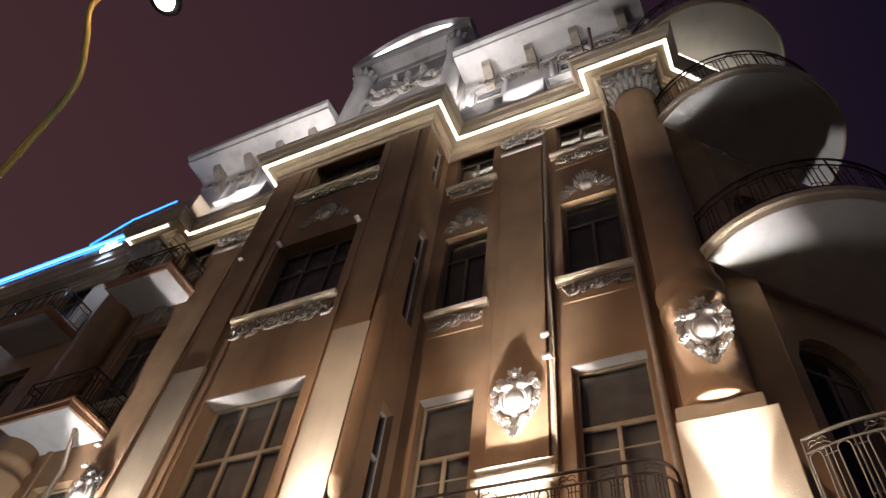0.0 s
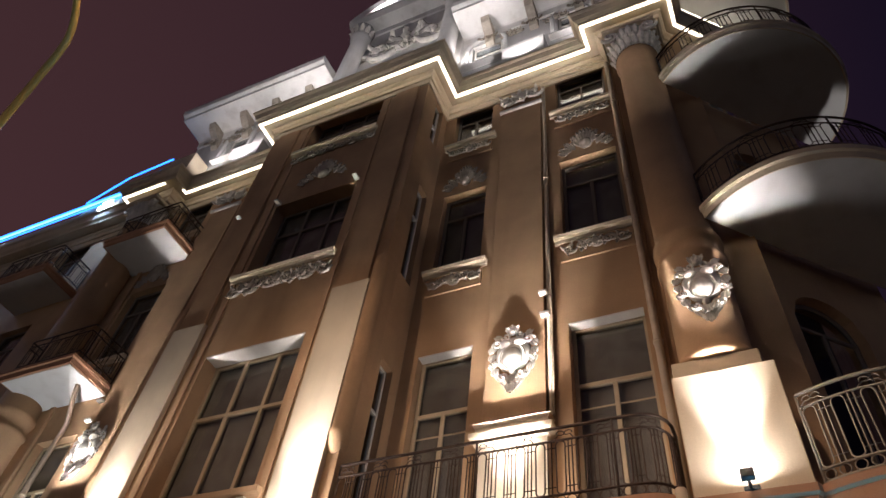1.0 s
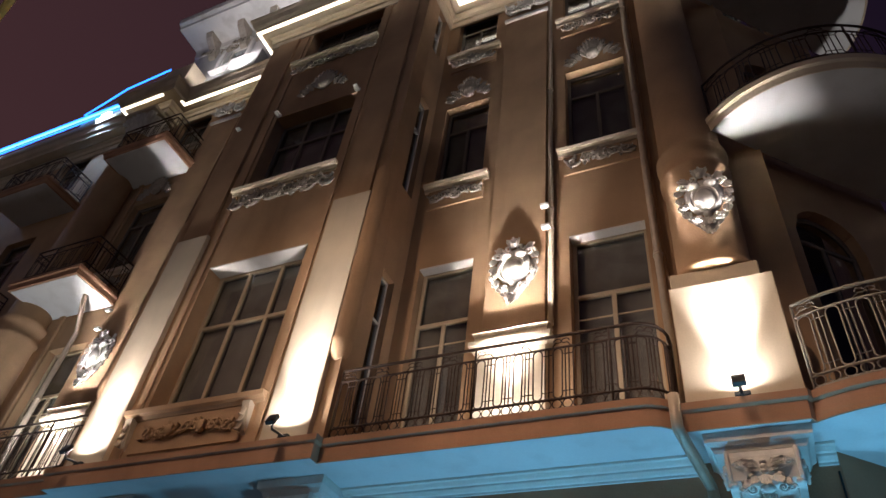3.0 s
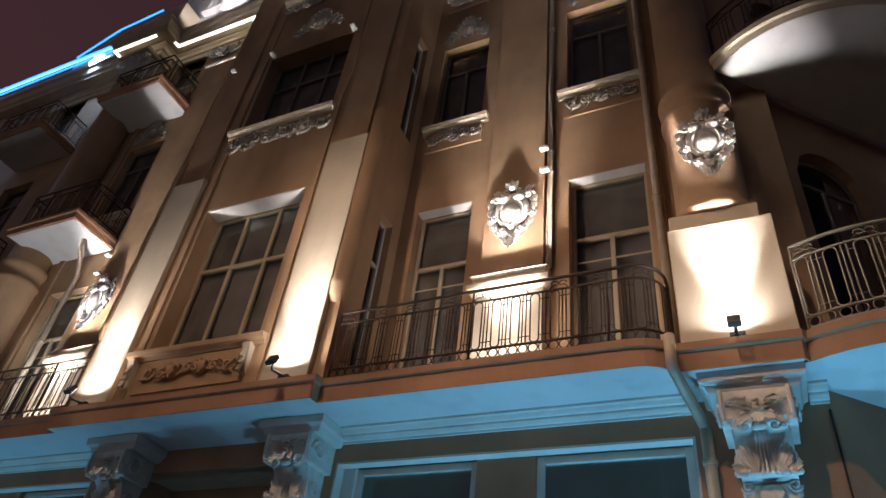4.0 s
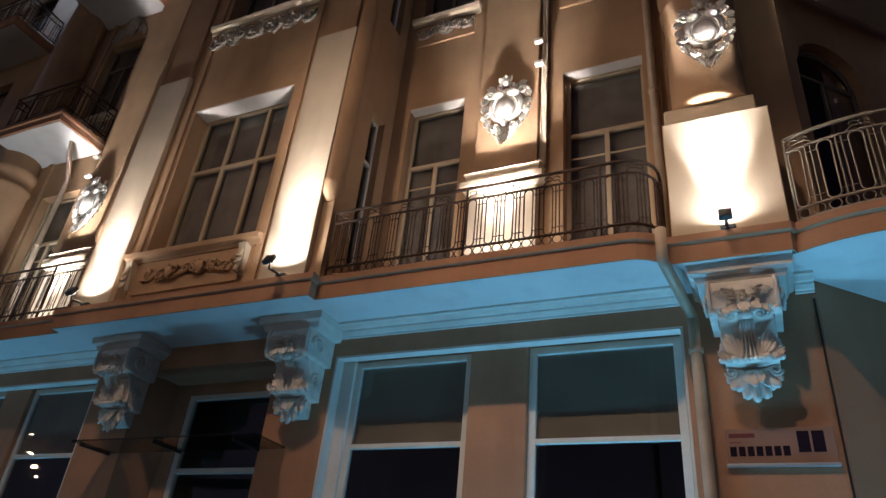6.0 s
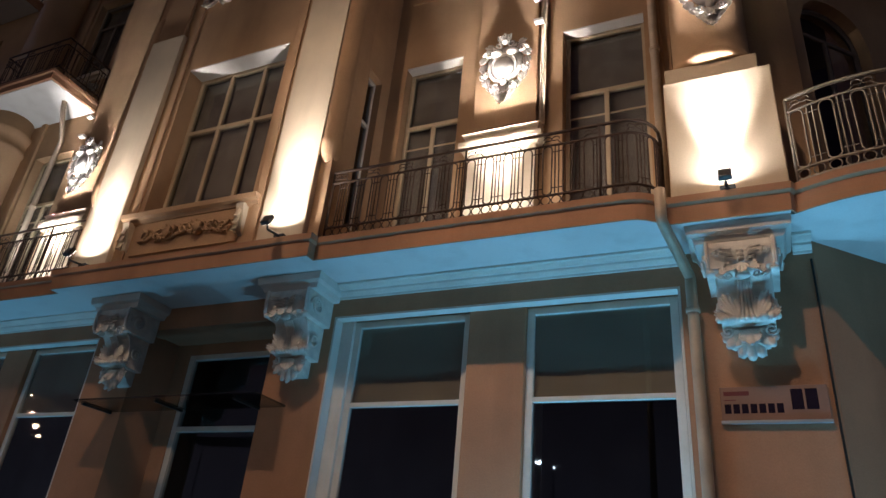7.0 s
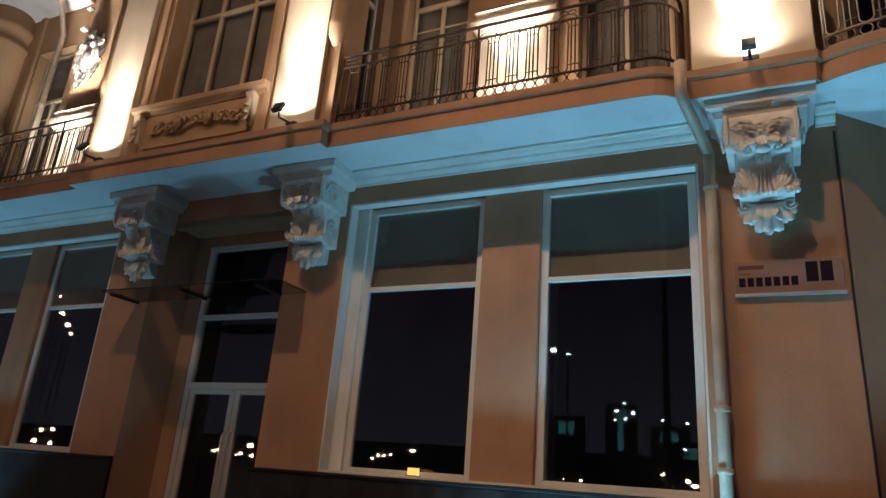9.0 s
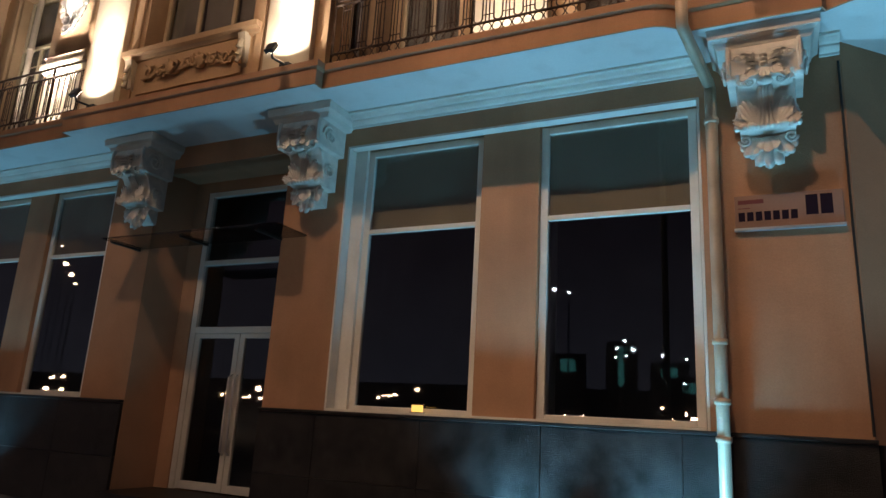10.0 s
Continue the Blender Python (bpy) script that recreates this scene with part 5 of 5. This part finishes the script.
# attic: pedestals on the cornice, small columns, ornaments, brackets under the eave
for xc in (-2.56, mirror(-2.56)):
    structure("attic_pedestal", boxed(xc - 0.62, xc + 0.62, -0.48, 0.03, CORN + 0.62, 20.75, bevel=0.02), ATTIC, "floodlit pedestal on the cornice", "pedestal")
for xc in (-9.05, -5.15):
    structure("gable_column", lathe(bmesh.new(), xc, -0.45, [(0.42, CORN + 0.6), (0.42, 20.4), (0.32, 20.6), (0.30, 26.1), (0.38, 26.2), (0.38, 26.45), (0.34, 26.55), (0.42, 27.13)], 24), ATTIC, "pale column at the side of the gable", "column", True)
    relief("column_crest", "plaster leaf capital of a gable column", lambda bm: [leaf(bm, Vector((xc, -0.45, 26.45)) + Vector((math.cos(a), math.sin(a), 0)) * 0.34, Vector((-math.sin(a), math.cos(a), 0)), UZ, Vector((math.cos(a), math.sin(a), 0)), 0.42, 0.26, 0, 0.35, 3) for a in [math.pi + math.pi * q / 6 for q in range(7)]])
relief("gable_relief", "large plaster garland on the gable", lambda bm: foliage_band(bm, -8.6, -5.6, 24.3, 26.2, -0.122, 91, 0.9, 1))
for x0, x1 in ((-4.7, 1.1), (-15.5, -9.9)):
    for k in range(4):
        xc = x0 + (x1 - x0) * (k + 0.6) / 4
        # shade under the eave is put into the greyer plaster
        relief("eave_bracket", "plaster bracket with leaves under the eave", lambda bm: (prism(bm, [(0.047, EAVE - 1.0), (-0.08, EAVE - 0.9), (-0.16, EAVE - 0.6), (-0.5, EAVE - 0.3), (-0.6, EAVE - 0.07), (0.047, EAVE - 0.07)], xc - 0.14, xc + 0.14), [palmette(bm, Vector((xc + q * 0.12, -0.10, EAVE - 0.55)), (-UZ + UX * q * 0.4).normalized(), UX, OUT, 0.3, 0.45, 5, 0.05, 0.2) for q in (-1, 0, 1)]), PLASTER)
        relief("eave_garland", "plaster garland of leaves between the eave brackets", lambda bm: foliage_band(bm, xc + 0.35, xc + 1.05, EAVE - 0.95, EAVE - 0.5, 0.047, k, 0.8, 1), PLASTER)
# arched hoods over the attic windows
for a, b, z0, z1 in AT:
    mid, half = (a + b) / 2, (b - a) / 2 + 0.16
    bm = tube(bmesh.new(), [(a - 0.16, 0.0, z0)] + [(mid - half * math.cos(math.pi * k / 14), 0.0, z1 - 0.25 + 0.55 * math.sin(math.pi * k / 14)) for k in range(15)] + [(b + 0.16, 0.0, z0)], 0.075, 8)
    structure("window_hood", bm, ATTIC, "pale arched moulding round an attic window", "trim", True)
    structure("attic_sill", boxed(a - 0.25, b + 0.25, -0.16, 0.048, z0 - 0.14, z0 - 0.02, bevel=0.015), ATTIC, "pale sill of an attic window", "sill")

# arched windows of the cut corner
for z0, zs, z1 in ARCHES:
    COUNT[0] += 1
    w = thing(f"window_{COUNT[0]}", "arched dark window of the cut corner", "window", "", "structure", (1.95, 0.95, z0))
    bm = bmesh.new()
    mid, half = (CS0 + CS1) / 2, (CS1 - CS0) / 2 - 0.035
    rim = [(CS0 + 0.035, z0 + 0.03 + (zs - z0 - 0.03) * k / 4) for k in range(5)] + [(mid - half * math.cos(math.pi * k / 12), zs + (z1 - zs - 0.04) * math.sin(math.pi * k / 12)) for k in range(1, 12)] + [(CS1 - 0.035, zs - (zs - z0 - 0.03) * k / 4) for k in range(5)]
    tube(bm, [(x, 0.2, z) for x, z in rim], 0.04, 6)
    tube(bm, [(mid, 0.2, z0), (mid, 0.2, zs)], 0.035, 6)
    tube(bm, [(CS0 + 0.03, 0.2, zs), (CS1 - 0.03, 0.2, zs)], 0.035, 6)
    part("window_frame", chamfer(bm, 1.0, 0.0), BROWNFRAME, w)
    bm = bmesh.new()
    lo, up = [], []
    for k in range(13):
        t = k / 12
        lo.append(bm.verts.new((CS0 + (CS1 - CS0) * t, 0.205, z0)))
        up.append(bm.verts.new((CS0 + (CS1 - CS0) * t, 0.205, zs + (z1 - zs) * math.sqrt(max(0, 1 - (2 * t - 1) ** 2)))))
    for k in range(12):
        bm.faces.new((lo[k], lo[k + 1], up[k + 1], up[k]))
    part("pane", chamfer(bm, 1.0, 0.0), GLASS, w).visible_shadow = False

# ---- street lamp on its curved mast ----
def smooth_line(pts, n=6):
    """A round curve through the points."""
    p = [Vector(q) for q in pts]
    p = [p[0] * 2 - p[1]] + p + [p[-1] * 2 - p[-2]]
    out = []
    for i in range(1, len(p) - 2):
        for k in range(n):
            t = k / n
            out.append(0.5 * (2 * p[i] + (p[i + 1] - p[i - 1]) * t + (2 * p[i - 1] - 5 * p[i] + 4 * p[i + 1] - p[i + 2]) * t * t + (3 * p[i] - p[i - 1] - 3 * p[i + 1] + p[i + 2]) * t ** 3))
    return out + [p[-2]]


sl = thing("street_lamp", "tall street lamp with a curved mast, lit", "street lamp", at=(-9.2, -6.0, 0))
part("mast", tube(bmesh.new(), smooth_line([(-9.2, -6.0, 0.0), (-9.2, -6.0, 5.0), (-9.15, -6.05, 8.5), (-8.9, -6.25, 10.1), (-8.2, -6.55, 11.0), (-7.45, -6.85, 11.35), (-7.0, -7.30, 11.6), (-6.8, -7.65, 11.9), (-6.6, -7.7, 12.45), (-6.1, -7.45, 12.5), (-5.75, -7.28, 12.25)]), 0.075, 10, False, 0.035), MAST, sl, "", True)
part("head", lathe(bmesh.new(), -5.73, -7.27, [(0.03, 12.30), (0.12, 12.24), (0.22, 12.14), (0.26, 12.06), (0.24, 12.04)], 18), LAMPBODY, sl, "", True)
bm = bmesh.new()
boss(bm, Vector((-5.73, -7.27, 12.03)), UX, UZ, OUT, 0.16, 0.06, 0.16)
part("bulb", bm, BULB, sl, "glowing sodium bulb", True)

# body for the added corner light, out of view; its lens is kept dim
sl = thing("street_lamp", "unseen street lamp with a straight arm, added to light the corner", "street lamp", at=(-2.3, -10.4, 0))
part("mast", tube(bmesh.new(), [(-2.3, -10.4, 0.0), (-2.3, -10.4, 12.0), (-2.2, -10.1, 13.2), (-1.8, -9.3, 13.65), (-1.5, -8.6, 13.72)], 0.09, 10, False, 0.04), PALE_IRON, sl, "", True)
part("head", lathe(bmesh.new(), -1.5, -8.6, [(0.03, 13.74), (0.12, 13.66), (0.22, 13.54), (0.26, 13.44), (0.24, 13.42)], 18), LAMPBODY, sl, "", True)
bm = bmesh.new()
boss(bm, Vector((-1.5, -8.6, 13.42)), UX, UZ, OUT, 0.16, 0.05, 0.16)
part("bulb", bm, FROSTED, sl, "frosted glowing lens", True)

# ---- far side of the street: dark houses and lamps that the glass mirrors ----
bd = boxed(-120, 60, -62, -60, 0, 5.5)
for x, z0, w, h in ((-19.0, 6.9, 1.5, 1.2), (-13.6, 5.7, 0.9, 3.6), (-9.6, 6.6, 1.4, 0.8), (-7.8, 5.2, 1.2, 0.9)):
    sw = thing("shop_front", "dim teal lit shop front far across the road", "shop front", "far shop fronts", "", (x, -58.0, 0))
    part("wall", boxed(x - 1.0, x + w + 1.0, -57.99, -57.7, -0.16, z0 + h + 0.5), DARKROOM, sw)
    part("lit_pane", boxed(x, x + w, -57.69, -57.64, z0, z0 + h), TEAL_GLOW, sw)
structure("backdrop", bd, DARKROOM, "dark row of houses far across the road", "backdrop")
def far_lamp(x, z, m, r=0.22, y=-40.0):
    f = thing("street_lamp", "small lit lamp far across the road", "street lamp", "far lamps", "", (x, y, 0))
    part("mast", tube(bmesh.new(), [(x, y, 0), (x, y, z - r)], 0.06, 6), LAMPBODY, f)
    bm = bmesh.new()
    boss(bm, Vector((x, y, z)), UX, UZ, OUT, r, r * 0.7, r)
    part("bulb", bm, m, f, "glowing bulb", True)
for x, z, m, r in ((-14.3, 11.3, FAR_WHITE, 0.20), (-14.9, 11.1, FAR_WHITE, 0.10), (-13.2, 11.0, FAR_WHITE, 0.10), (-9.8, 7.1, FAR_WHITE, 0.12), (-9.3, 7.6, FAR_WHITE, 0.13), (-8.7, 7.0, FAR_WHITE, 0.13), (-9.2, 6.6, FAR_WHITE, 0.12), (-9.9, 6.5, FAR_WHITE, 0.10), (-6.8, 6.6, FAR_WHITE, 0.10),
                   (-5.3, 6.4, FAR_WHITE, 0.10), (-6.7, 5.3, FAR_WARM, 0.11), (-5.5, 4.8, FAR_WHITE, 0.10), (-6.9, 3.2, FAR_WARM, 0.15), (-6.6, 2.8, FAR_WARM, 0.18), (-6.4, 2.5, FAR_WARM, 0.14), (-5.4, 2.9, FAR_WARM, 0.18), (-5.0, 2.6, FAR_WARM, 0.21), (-13.4, 2.5, FAR_WARM, 0.10),
                   (-12.2, 2.5, FAR_WARM, 0.10), (-28.4, 3.1, FAR_WARM, 0.14), (-27.9, 3.3, FAR_WARM, 0.12), (-27.4, 3.3, FAR_WARM, 0.14), (-26.9, 3.4, FAR_WARM, 0.12), (-25.0, 3.8, FAR_WARM, 0.18), (-20.2, 2.6, FAR_WARM, 0.12), (-45.5, 2.9, FAR_WARM, 0.14), (-45.0, 3.0, FAR_WARM, 0.14),
                   (-41.4, 3.5, FAR_WARM, 0.30), (-42.4, 2.8, FAR_WARM, 0.18), (-43.0, 2.7, FAR_WARM, 0.15), (-41.1, 2.7, FAR_WARM, 0.18), (-45.9, 17.8, FAR_WHITE, 0.12), (-68.8, 15.9, FAR_WARM, 0.30), (-67.5, 14.6, FAR_WARM, 0.30), (-66.6, 13.6, FAR_WARM, 0.18), (-69.8, 17.9, FAR_WARM, 0.12),
                   (-67.5, 3.8, FAR_WARM, 0.24), (-65.8, 3.9, FAR_WARM, 0.24), (-68.2, 2.7, FAR_WARM, 0.27), (-65.7, 2.6, FAR_WARM, 0.24)):
    far_lamp(x, z, m, r)
